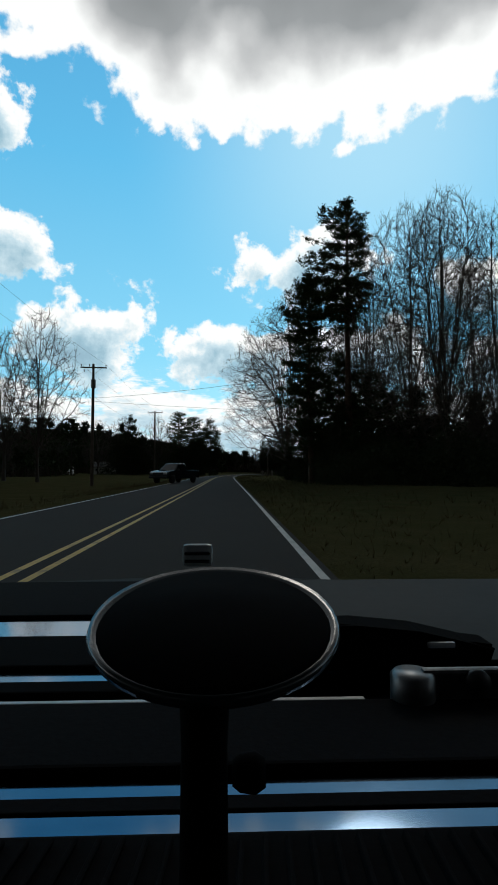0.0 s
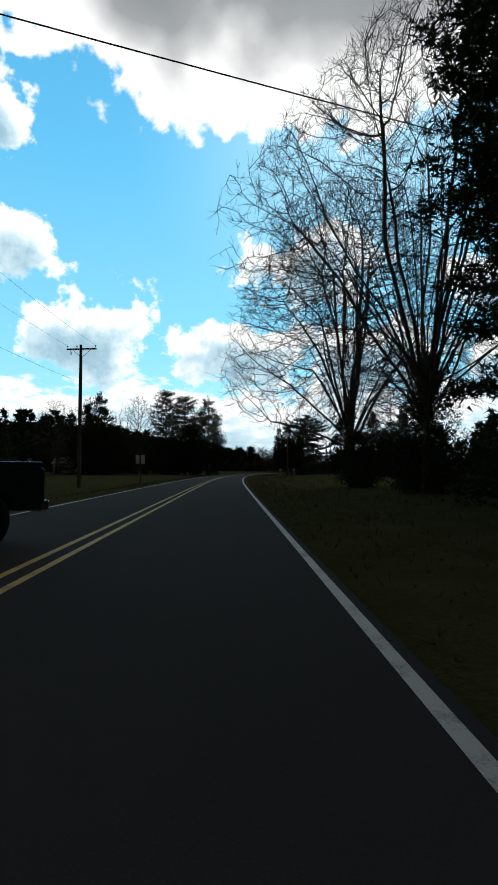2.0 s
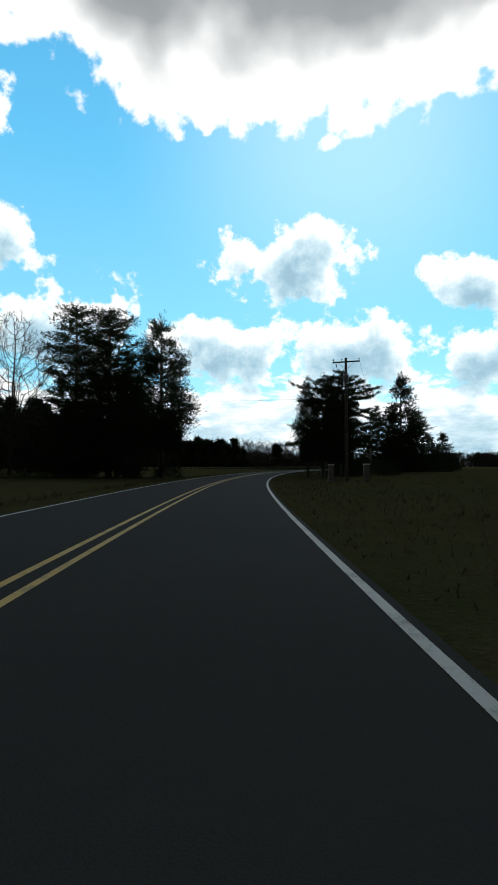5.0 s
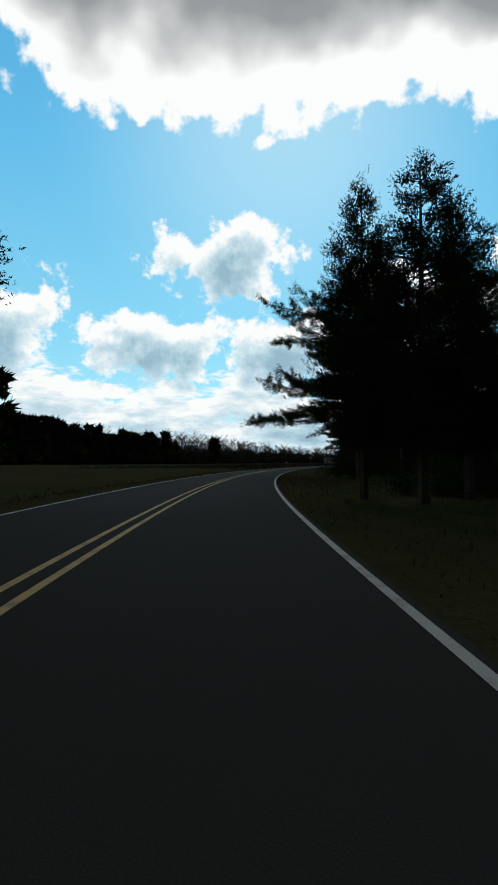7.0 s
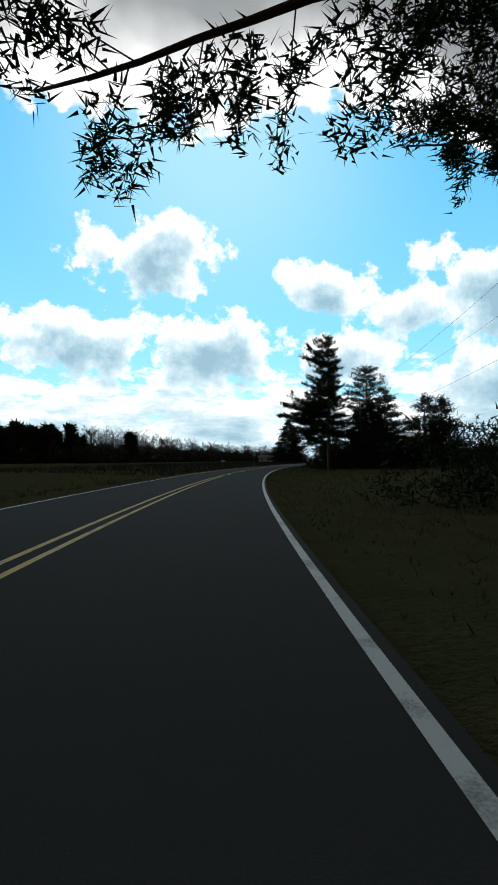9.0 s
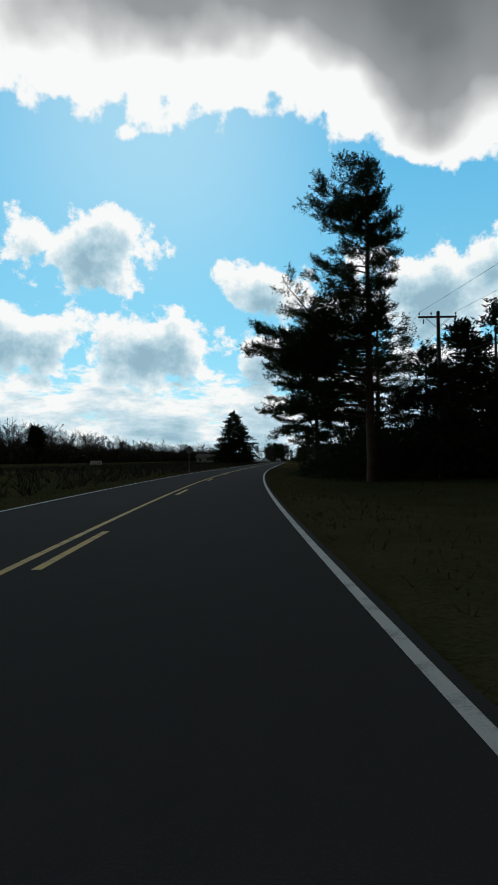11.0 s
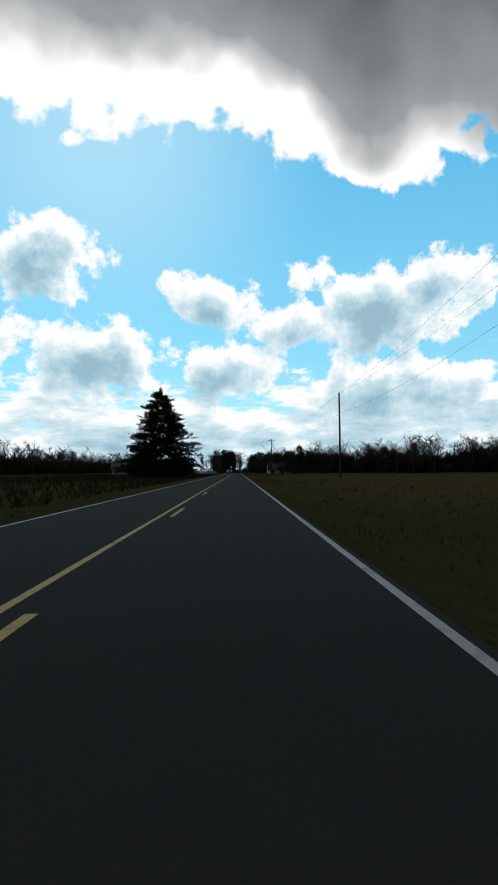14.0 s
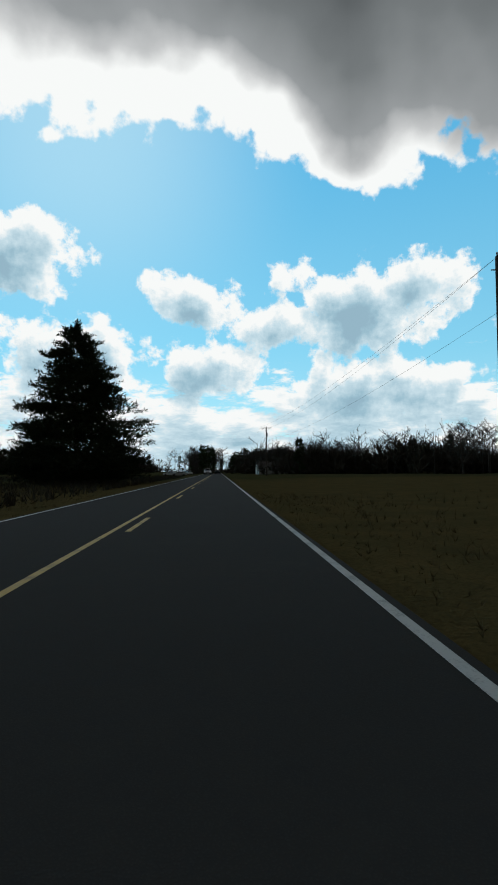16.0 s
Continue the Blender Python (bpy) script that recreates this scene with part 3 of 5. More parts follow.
PLANTS["pine_dense"] = pine_meshes("pine_dense", 25.0, [(4, 2.6), (9, 3.2), (14, 2.8), (19, 3.6), (22, 3.0), (24, 1.4), (24.8, 0.6)], 17, 28, (0.0, 0.4), 0.26, 0.03, 9, 4, 0.26, 0.10, 0.40, 180, 0.15, 0.010, hearts=5, heart=0.34)
PLANTS["pine_column"] = pine_meshes("pine_column", 19.6, [(9.2, 1.7), (10.5, 2.4), (11.6, 2.7), (13.0, 3.3), (14.6, 3.3), (16.2, 2.9), (17.4, 2.3), (18.3, 1.5), (19.0, 0.9)], 61, 17, (0.25, 0.55), 0.20, 0.016, 16, 3, 0.26, 0.10, 0.32, 155, 0.40, 0.011, layer=0.45, extra=[(8.2, 172, 7.5, 0.08), (8.4, 196, 7.8, 0.10), (8.9, 184, 6.4, 0.06), (8.9, 210, 6.6, 0.06), (7.6, 150, 6.4, 0.10), (7.2, 230, 5.2, 0.05), (6.2, 120, 4.4, 0.05), (5.8, 20, 3.2, 0.0), (6.6, 320, 3.4, 0.05), (9.3, 165, 5.0, 0.06), (8.3, 110, 7.0, 0.08), (8.5, 126, 7.5, 0.08), (9.2, 118, 6.0, 0.04), (7.8, 100, 7.0, 0.1), (6.8, 116, 6.5, 0.05), (8.0, 140, 7.0, 0.08), (8.8, 84, 6.0, 0.05), (5.6, 112, 6.6, 0.1), (5.2, 99, 6.2, 0.08), (6.2, 105, 7.2, 0.1), (6.4, 122, 6.6, 0.08), (4.6, 140, 6.4, 0.06), (5.4, 160, 6.8, 0.06), (3.9, 118, 5.6, 0.04), (7.0, 165, 7.2, 0.06)], hearts=14, heart=0.21, slim=0.18)
PLANTS["pine_near"] = pine_meshes("pine_near", 19.6, [(3.6, 3.2), (5.0, 5.0), (6.4, 6.2), (8.0, 7.4), (9.2, 5.2), (10.3, 5.2), (12.3, 4.6), (13.6, 5.2), (15.5, 3.6), (18.2, 2.3), (19.3, 1.0)], 27, 24, (-0.05, 0.4), 0.18, 0.017, 8, 2, 0.26, 0.05, 0.32, 195, 0.12, 0.010, layer=0.42, hang=0.10, hearts=19, heart=0.21, slim=0.17)
PLANTS["pine_wide"] = pine_meshes("pine_wide", 17.8, [(3.9, 4.0), (4.8, 6.6), (5.8, 8.8), (6.7, 9.6), (8.0, 8.6), (9.4, 6.2), (10.4, 6.0), (11.8, 7.2), (13.0, 7.8), (14.4, 6.2), (16.2, 3.0), (17.5, 1.3)], 8, 17, (0.03, 0.22), 0.18, 0.017, 7, 2, 0.26, 0.04, 0.32, 170, 0.16, 0.010, layer=0.2, hearts=19, heart=0.21, slim=0.18, girth=0.024)
PLANTS["pine_lob"] = pine_meshes("pine_lob", 19.0, [(2.6, 3.6), (6, 4.6), (9, 3.8), (12, 4.6), (15, 3.8), (17.5, 2.4), (18.8, 0.8)], 19, 19, (0.05, 0.5), 0.26, 0.034, 5, 2, 0.28, 0.12, 0.52, stout=0.012, hearts=4, heart=0.36)
PLANTS["cedar_a"] = cedar_meshes("cedar_a", 12.6, 4.2, 2, 300, 26, 0.55, 3, blades=3)
PLANTS["cedar_b"] = cedar_meshes("cedar_b", 11.0, 3.2, 7, 190, 24, 0.42, 1, blades=3)
PLANTS["cedar_fine"] = cedar_meshes("cedar_fine", 12.0, 3.2, 19, 600, 30, 0.19, 1, 0.22, 1.0, 0.58, 2.0, 0.36, 3, 1.9, 26, 0.46, 0.22)
PLANTS["spruce"] = cedar_meshes("spruce", 18.6, 8.6, 12, 620, 26, 0.62, 1, 0.62, 0.32, 0.85, 0.5, 0.85, 4)
PLANTS["shrub_a"] = (None, shrub_mesh("shrub_a", 1))
PLANTS["shrub_b"] = (None, shrub_mesh("shrub_b", 4, 3.2, 2.2))

for kind, name, label, x, y, sc, turn, wide in (
    ("pine_tall", "pine_tree", "tall dark evergreen pine rising above bare trees by the road", 15.6, 60, 1.0, 0, 1.0),
    ("pine_dense", "pine_tree", "dense dark pine below a taller one", 11.9, 64, 1.0, 0, 1.0),
    ("pine_lob", "pine_tree", "dense dark pine in a roadside grove", 15.2, 63.5, 0.8, 200, 0.9),
    ("pine_lob", "pine_tree", "dense dark pine in a roadside grove", 18.2, 61, 0.66, 300, 0.9),
    ("pine_lob", "pine_tree", "dense dark pine in a roadside grove", 18.6, 56, 0.5, 100, 0.8),
    ("ash", "bare_tree", "tall leafless tree in a roadside grove", 18.8, 64, 1.12, 60, 1.0),
    ("cedar_b", "cedar_tree", "dense dark evergreen at the foot of pines", 14.6, 60, 0.8, 0, 1.0),
    ("cedar_b", "cedar_tree", "dense dark evergreen at the foot of pines", 16.5, 66, 0.9, 90, 1.4),
    ("cedar_b", "cedar_tree", "dense dark evergreen at the foot of pines", 21, 54, 0.9, 190, 1.6),
    ("oak_a", "bare_tree", "large leafless oak with wide spreading boughs beside the road", 12.0, 92, 1.0, 0, 1.0),
    ("oak_b", "bare_tree", "tall leafless tree with many upright limbs beside the road", 13.2, 78, 1.0, 60, 1.0),
    ("cedar_b", "cedar_tree", "low dark evergreen at the foot of a leafless oak", 12.3, 90.6, 0.42, 10, 0.6),
    ("cedar_b", "cedar_tree", "dark evergreen grown up round a leafless tree", 13.6, 79.0, 0.78, 130, 0.72),
    ("ash", "bare_tree", "tall leafless tree standing behind dark evergreens", 20.0, 53.5, 1.12, 10, 1.0),
    ("ash", "bare_tree", "tall leafless tree with dense upright twigs", 24.5, 57, 1.2, 80, 1.05),
    ("ash", "bare_tree", "tall leafless tree with dense upright twigs", 22.0, 48.5, 1.08, 180, 1.0),
    ("ash", "bare_tree", "tall leafless tree with dense upright twigs", 26.5, 48, 1.0, 280, 0.95),
    ("ash", "bare_tree", "tall leafless tree with dense upright twigs", 31, 62, 1.0, 200, 1.0),
    ("ash", "bare_tree", "tall leafless tree in a roadside grove", 19.5, 68, 1.0, 140, 0.95),
    ("round_tree", "bare_tree", "leafless tree with dense upright twigs on a lawn", -18.5, 60, 1.55, 33, 1.0),
    ("round_tree", "bare_tree", "leafless tree with dense upright twigs on a lawn", -24.5, 66, 1.5, 120, 1.2),
    ("pine_lob", "pine_tree", "dark pine with a ragged crown", -15, 187, 1.12, 0, 1.25),
    ("cedar_fine", "cedar_tree", "tall dense dark evergreen at the road's edge", -4.0, 184, 1.68, 75, 1.62),
    ("cedar_fine", "cedar_tree", "dense dark evergreen in a roadside row", -7.9, 176.5, 1.24, 20, 1.55),
    ("pine_lob", "pine_tree", "dark pine in a roadside row", -9.5, 180, 1.0, 150, 1.35),
    ("cedar_b", "cedar_tree", "dense dark cedar at the foot of pines", -7.2, 177, 1.1, 20, 1.05),
    ("cedar_b", "cedar_tree", "dense dark cedar at the foot of pines", -12.5, 178, 0.9, 120, 1.3),
    ("cedar_a", "cedar_tree", "broad dark cedar with a rounded top", -29.5, 177, 1.5, 0, 1.55),
    ("round_tree", "bare_tree", "round leafless tree behind dark cedars", -34, 186, 1.6, 50, 1.5),
    ("round_tree", "bare_tree", "round leafless tree behind dark cedars", -21.5, 183, 1.6, 10, 1.25),
    ("round_tree", "bare_tree", "round leafless tree behind dark cedars", -41, 182, 1.5, 170, 1.4),
    ("cedar_fine", "cedar_tree", "tall dense dark cedar in a clump beside the bend", 15.4, 181.6, 1.05, 200, 0.98),
    ("cedar_fine", "cedar_tree", "slender dark cedar in a clump beside the bend", 13.85, 183.2, 1.03, 80, 0.68),
    ("cedar_fine", "cedar_tree", "dense dark cedar in a clump beside the bend", 18.0, 183.0, 0.95, 300, 0.95),
    ("pine_wide", "pine_tree", "broad pine with flat layered boughs beside the bend", 24.6, 209.9, 1.0, 0, 1.0),
    ("cedar_b", "cedar_tree", "dense dark cedar beside a utility pole", 34.0, 207.5, 1.5, 60, 1.55),
    ("cedar_b", "cedar_tree", "small dark cedar in a row", 26, 139, 1.0, 0, 1.2),
    ("cedar_a", "cedar_tree", "dense dark cedar in a row", 31.5, 141, 0.92, 100, 1.0),
    ("cedar_b", "cedar_tree", "small dark cedar in a row", 37.5, 147, 1.0, 220, 1.2),
    ("pine_column", "pine_tree", "tall pine with a narrow tufted crown and long low boughs", 52.5, 281.8, 1.0, 0, 1.0),
    ("cedar_b", "cedar_tree", "dense dark evergreen beside a tall pine", 58, 283, 0.80, 40, 1.2),
    ("cedar_a", "cedar_tree", "dense dark evergreen below a utility pole", 61, 280, 0.88, 0, 1.25),
    ("cedar_b", "cedar_tree", "dense dark evergreen below a utility pole", 67, 279, 1.0, 60, 1.5),
    ("cedar_b", "cedar_tree", "dense dark evergreen below a utility pole", 74, 284, 1.05, 160, 1.6),
    ("pine_near", "pine_tree", "big roadside pine with spreading tufted boughs", 67.6, 312.2, 1.0, 0, 1.0),
    ("cedar_b", "cedar_tree", "dense dark evergreen behind a roadside pine", 75.5, 313.5, 0.95, 70, 1.0),
    ("pine_lob", "pine_tree", "pine with tufted boughs behind another", 76, 311, 1.1, 310, 1.4),
    ("spruce", "spruce_tree", "large dark cone-shaped spruce beside the road", 109, 434, 1.0, 0, 1.0),
    ("round_tree", "bare_tree", "leafless tree at the edge of a field", 203, 451, 1.0, 0, 1.1),
    ("round_tree", "bare_tree", "leafless tree at the edge of a field", 224, 446, 0.95, 90, 1.2),
    ("round_tree", "bare_tree", "leafless tree at the edge of a field", 236, 436, 0.9, 190, 1.2),
):
    plant(kind, name, label, "tree", x, y, sc, turn, wide)
rs = random.Random(9)
for x, y, sc in ((15.5, 52, 1.5), (18.5, 49, 1.6), (22, 46, 1.6), (26, 47, 1.7), (17.5, 57, 1.9), (22, 57, 2.0), (14.8, 66, 1.5), (18, 72, 1.7), (16.3, 78, 1.3), (22, 66, 2.0), (27, 60, 1.9), (16.5, 86, 1.0),
                 (19.0, 187, 0.8), (18.8, 184.0, 0.6), (23.8, 211.5, 0.7), (26.5, 210.6, 0.8), (23.5, 187, 1.0), (30.2, 223.3, 1.3), (33, 222.6, 1.5), (36.6, 221.7, 1.5), (40, 221, 1.4), (37, 207, 1.2), (42, 212, 1.2), (46, 219, 1.2), (-2.8, 181, 0.7), (-17, 181, 1.2), (-24, 179, 1.2),
                 (70, 300, 0.8), (77, 304, 0.9), (82, 308, 0.9), (54.3, 285.5, 1.25), (56.8, 284.2, 1.4), (54.5, 291, 0.8), (58, 289, 1.1), (63, 292, 1.0), (60, 300, 0.5), (71, 288, 1.4), (79, 291, 1.4), (106, 430, 0.9), (113, 436, 0.9), (-36, 172, 1.0)):
    plant(rs.choice(("shrub_a", "shrub_b")), "evergreen_bush", "dense dark evergreen bush under roadside trees", "bush", x, y, sc, rs.uniform(0, 360), sc, "evergreen undergrowth")


# ---- far woods ----
def far_bare(places, heights, rng):
    segs = []
    for (x, y, z), h in zip(places, heights):
        segs.append((x, y, z - 0.3, x, y, z + h * 0.8, h * 0.013, h * 0.004))
        for _ in range(9):
            f = rng.uniform(0.25, 0.78)
            a, out = rng.uniform(0, 6.28), rng.uniform(0.10, 0.26) * h
            p = np.array([x, y, z + h * f])
            q = p + (math.cos(a) * out, math.sin(a) * out, rng.uniform(0.4, 1.0) * out)
            segs.append((*p, *q, h * 0.006, h * 0.0035))
            for _ in range(7):
                g = p + (q - p) * rng.uniform(0.35, 1)
                e = g + rng.normal(0, 0.045 * h, 3) + (0, 0, 0.035 * h)
                segs.append((*g, *e, h * 0.0036, h * 0.0022))
    return tubes(segs, 3)


def along(line, n, depth, rng):
    line = np.array(line, float)
    run = np.concatenate([[0], np.cumsum(np.linalg.norm(np.diff(line, axis=0), axis=1))])
    s = rng.uniform(0, run[-1], n)
    x, y = np.interp(s, run, line[:, 0]) + rng.normal(0, depth, n), np.interp(s, run, line[:, 1]) + np.abs(rng.normal(0, depth, n))
    return np.c_[x, y, ground_height(x, y)], s / run[-1]


def woods(name, label, line, n_bare, n_green, tall, depth, seed, brush=900, low=3.5):
    rng = np.random.default_rng(seed)
    tall0, tall1 = tall
    base = thing(name, label, "woods", kind="stuff")
    soups = []
    if n_bare:
        p, f = along(line, n_bare, depth, rng)
        soups.append(far_bare(p, (tall0 + (tall1 - tall0) * f) * rng.uniform(0.72, 1.08, n_bare), rng))
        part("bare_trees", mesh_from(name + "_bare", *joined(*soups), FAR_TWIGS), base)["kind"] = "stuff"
    green = []
    if n_green:
        p, f = along(line, n_green, depth, rng)
        h = (tall0 + (tall1 - tall0) * f) * rng.uniform(0.7, 1.05, n_green)
        at, way = [], []
        for q, k in zip(p, h):
            m = 55
            g = 1 - rng.uniform(0, 1, m) ** 1.3 * 0.85
            a = rng.uniform(0, 6.28, m)
            r = k * 0.15 * (1.06 - g) ** 0.55 * rng.uniform(0.3, 1.15, m)
            at.append(np.c_[q[0] + np.cos(a) * r, q[1] + np.sin(a) * r, q[2] + g * k * 0.93])
            way.append(np.c_[np.cos(a), np.sin(a), np.full(m, 0.5)])
        green.append(fronds(np.concatenate(at), np.concatenate(way), tall0 * 0.085, tall0 * 0.045, 7, 0.7, rng))
        green.append(tubes([(*(q - (0, 0, 0.3)), q[0], q[1], q[2] + k * 0.9, k * 0.014, 0.03) for q, k in zip(p, h)], 4))
        part("evergreen_trees", mesh_from(name + "_green", *joined(*green), NEEDLES), base)["kind"] = "stuff"
    if brush:
        p, f = along(line, brush, depth * 0.8, rng)
        lump = 0.62 + 0.24 * np.sin(f * 47 + seed) + 0.16 * np.sin(f * 121 + 2 * seed) + 0.10 * np.sin(f * 263)
        p[:, 2] += rng.uniform(0.0, low * 0.8, brush) * lump
        part("undergrowth", mesh_from(name + "_brush", *fronds(p, np.tile((0, 0, 1.0), (brush, 1)), low * 0.42, low * 0.05, 16, 0.6, rng), BRUSH), base)["kind"] = "stuff"
    return base


BRUSH = mottled("dry_brush", (0.040, 0.034, 0.024), (0.085, 0.074, 0.054), 0.05, 5.0, 0.95)
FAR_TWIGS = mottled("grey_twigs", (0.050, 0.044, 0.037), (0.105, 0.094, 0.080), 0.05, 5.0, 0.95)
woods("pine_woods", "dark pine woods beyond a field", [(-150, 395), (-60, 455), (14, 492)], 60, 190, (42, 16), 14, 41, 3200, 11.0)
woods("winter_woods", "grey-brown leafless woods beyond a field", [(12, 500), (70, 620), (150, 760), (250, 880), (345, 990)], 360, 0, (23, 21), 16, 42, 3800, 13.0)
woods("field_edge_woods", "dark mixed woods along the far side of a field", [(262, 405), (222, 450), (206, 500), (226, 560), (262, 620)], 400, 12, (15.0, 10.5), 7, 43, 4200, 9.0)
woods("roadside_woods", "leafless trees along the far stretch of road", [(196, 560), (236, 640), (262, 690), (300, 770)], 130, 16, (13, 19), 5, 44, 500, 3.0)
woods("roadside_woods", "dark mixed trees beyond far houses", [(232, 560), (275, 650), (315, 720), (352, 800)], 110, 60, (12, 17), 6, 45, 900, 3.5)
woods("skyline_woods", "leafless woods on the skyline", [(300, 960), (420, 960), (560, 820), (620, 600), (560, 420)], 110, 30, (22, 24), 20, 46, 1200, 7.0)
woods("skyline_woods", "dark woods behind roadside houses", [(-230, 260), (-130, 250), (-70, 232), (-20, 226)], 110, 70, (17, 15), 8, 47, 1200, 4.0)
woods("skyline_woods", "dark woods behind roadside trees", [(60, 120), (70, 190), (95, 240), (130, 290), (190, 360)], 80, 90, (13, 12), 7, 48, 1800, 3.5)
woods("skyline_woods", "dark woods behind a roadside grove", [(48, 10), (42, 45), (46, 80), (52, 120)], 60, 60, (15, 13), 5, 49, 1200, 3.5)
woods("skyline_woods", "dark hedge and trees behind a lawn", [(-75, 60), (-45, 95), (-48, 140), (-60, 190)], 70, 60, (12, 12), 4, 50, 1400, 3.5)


def dry_weeds():
    """Uncut weeds on the field across the road."""
    rng = np.random.default_rng(31)
    n = 5200
    s = rng.uniform(262, 520, n)
    side = -(6.5 + rng.uniform(0, 1, n) ** 1.4 * 40)
    x, y = on_road(s, side)
    p = np.c_[x, y, ground_height(x, y) - 0.05]
    ob = new("dry_weeds", mesh_from("dry_weeds", *fronds(p, np.tile((0, 0, 1.0), (n, 1)), 0.85, 0.045, 7, 0.42, rng), BRUSH))
    tagged(ob, "grey-brown uncut winter weeds on a field", "weeds", kind="stuff")


dry_weeds()


def verge_grass():
    """Rough winter grass on the verges, with taller dry tufts farther out."""
    rng = np.random.default_rng(77)
    soups = []
    for n, near, spread, tall, wide, blades in ((15000, 3.65, 2.4, 0.11, 0.012, 4), (6500, 5.0, 4.5, 0.22, 0.014, 6), (1500, 8.0, 7.0, 0.36, 0.016, 8)):
        s = rng.uniform(2, 420, n)
        side = (near + np.abs(rng.normal(0, spread, n))) * np.where(rng.random(n) < 0.66, 1, -1)
        side = np.where((side < -6) & (s < 250), -3.7 + 0.25 * side, side)
        x, y = on_road(s, side)
        p = np.c_[x, y, ground_height(x, y) - 0.02]
        soups.append(fronds(p, np.tile((0, 0, 1.0), (n, 1)), tall, wide, blades, 0.5, rng))
    tagged(new("grass", mesh_from("grass", *joined(*soups), GRASS)), "rough dull winter grass along the verges", "grass", kind="stuff")


GRASS = mottled("dry_grass", (0.050, 0.042, 0.018), (0.110, 0.082, 0.038), 0.3, 3.0, 0.9)
verge_grass()


# ---- shapes for made things ----
def bm_mesh(name, bm, material, smooth=False):
    bmesh.ops.recalc_face_normals(bm, faces=bm.faces)
    me = bpy.data.meshes.new(name)
    bm.to_mesh(me)
    bm.free()
    me.materials.append(material)
    if smooth:
        me.polygons.foreach_set("use_smooth", np.ones(len(me.polygons), bool))
    return me


def box(name, size, material, at=(0, 0, 0), bevel=0.01, taper=1.0, turn=None):
    bm = bmesh.new()
    bmesh.ops.create_cube(bm, size=1.0)
    for v in bm.verts:
        k = taper if v.co.z > 0 else 1.0
        v.co = Vector((v.co.x * size[0] * k, v.co.y * size[1] * k, v.co.z * size[2]))
    if bevel:
        bmesh.ops.bevel(bm, geom=bm.edges[:], offset=bevel, segments=2, affect="EDGES", profile=0.6)
    if turn:
        bmesh.ops.transform(bm, matrix=pose(0, 0, 0, *turn), verts=bm.verts)
    bmesh.ops.translate(bm, vec=at, verts=bm.verts)
    return bm_mesh(name, bm, material)


def lathe(name, profile, material, at=(0, 0, 0), turn=(0, 0, 0), sides=20):
    """A turned shape: (radius, height) pairs about z."""
    bm = bmesh.new()
    rings = []
    for r, z in profile:
        rings.append([bm.verts.new((r * math.cos(2 * math.pi * k / sides), r * math.sin(2 * math.pi * k / sides), z)) for k in range(sides)])
    for a, b in zip(rings, rings[1:]):
        for k in range(sides):
            bm.faces.new((a[k], a[(k + 1) % sides], b[(k + 1) % sides], b[k]))
    bm.faces.new(rings[0])
    bm.faces.new(rings[-1])
    bmesh.ops.transform(bm, matrix=pose(*at, *turn), verts=bm.verts)
    return bm_mesh(name, bm, material, True)


def pipe(name, points, radius, material, sides=6):
    segs = [(*a, *b, radius, radius) for a, b in zip(points, points[1:])]
    return mesh_from(name, *tubes(segs, sides), material, True)


def slab(name, outline, depth, material, bevel=0.0, axis="x"):
    """An outline in (along, up) drawn out sideways to a depth, centred."""
    bm = bmesh.new()
    lo = [bm.verts.new((-depth / 2, a, b)) for a, b in outline]
    hi = [bm.verts.new((depth / 2, a, b)) for a, b in outline]
    n = len(outline)
    bm.faces.new(lo)
    bm.faces.new(list(reversed(hi)))
    for k in range(n):
        bm.faces.new((lo[k], lo[(k + 1) % n], hi[(k + 1) % n], hi[k]))
    if bevel:
        bmesh.ops.bevel(bm, geom=bm.edges[:], offset=bevel, segments=2, affect="EDGES", profile=0.6)
    return bm_mesh(name, bm, material)


POLE_WOOD = mottled("pole_wood", (0.055, 0.044, 0.034), (0.150, 0.125, 0.100), 1.5, 25.0, 0.9, 0.006)
STEEL = mottled("dull_steel", (0.24, 0.25, 0.26), (0.42, 0.43, 0.44), 3.0, 40.0, 0.5, 0.0, 0.5, 0.7)
PORCELAIN = mottled("insulator", (0.10, 0.09, 0.08), (0.24, 0.22, 0.20), 8.0, 60.0, 0.3, 0.0, 0.5)
WIRE = mottled("wire", (0.020, 0.020, 0.021), (0.045, 0.045, 0.046), 1.0, 30.0, 0.6)
WHITE_PAINT = mottled("white_paint", (0.58, 0.58, 0.55), (0.78, 0.78, 0.76), 1.2, 18.0, 0.6)
SIDING = mottled("white_siding", (0.52, 0.52, 0.50), (0.74, 0.74, 0.71), 0.5, 6.0, 0.7)
SHINGLE = mottled("roof_shingle", (0.050, 0.046, 0.044), (0.125, 0.115, 0.108), 0.8, 9.0, 0.9, 0.01)
# masonry tone lowered: the shade on the gate pillars is put into the colour
BRICK = mottled("pale_masonry", (0.16, 0.145, 0.125), (0.28, 0.26, 0.23), 2.0, 14.0, 0.85, 0.01)
RUBBER = mottled("black_rubber", (0.006, 0.006, 0.006), (0.016, 0.016, 0.016), 6.0, 60.0, 0.75)
TRIM = mottled("black_plastic", (0.010, 0.010, 0.011), (0.022, 0.022, 0.024), 8.0, 120.0, 0.55, 0.0004)
DARK_CAR = mottled("dark_car_paint", (0.012, 0.020, 0.024), (0.020, 0.030, 0.036), 0.7, 30.0, 0.22, 0.0, 0.5)
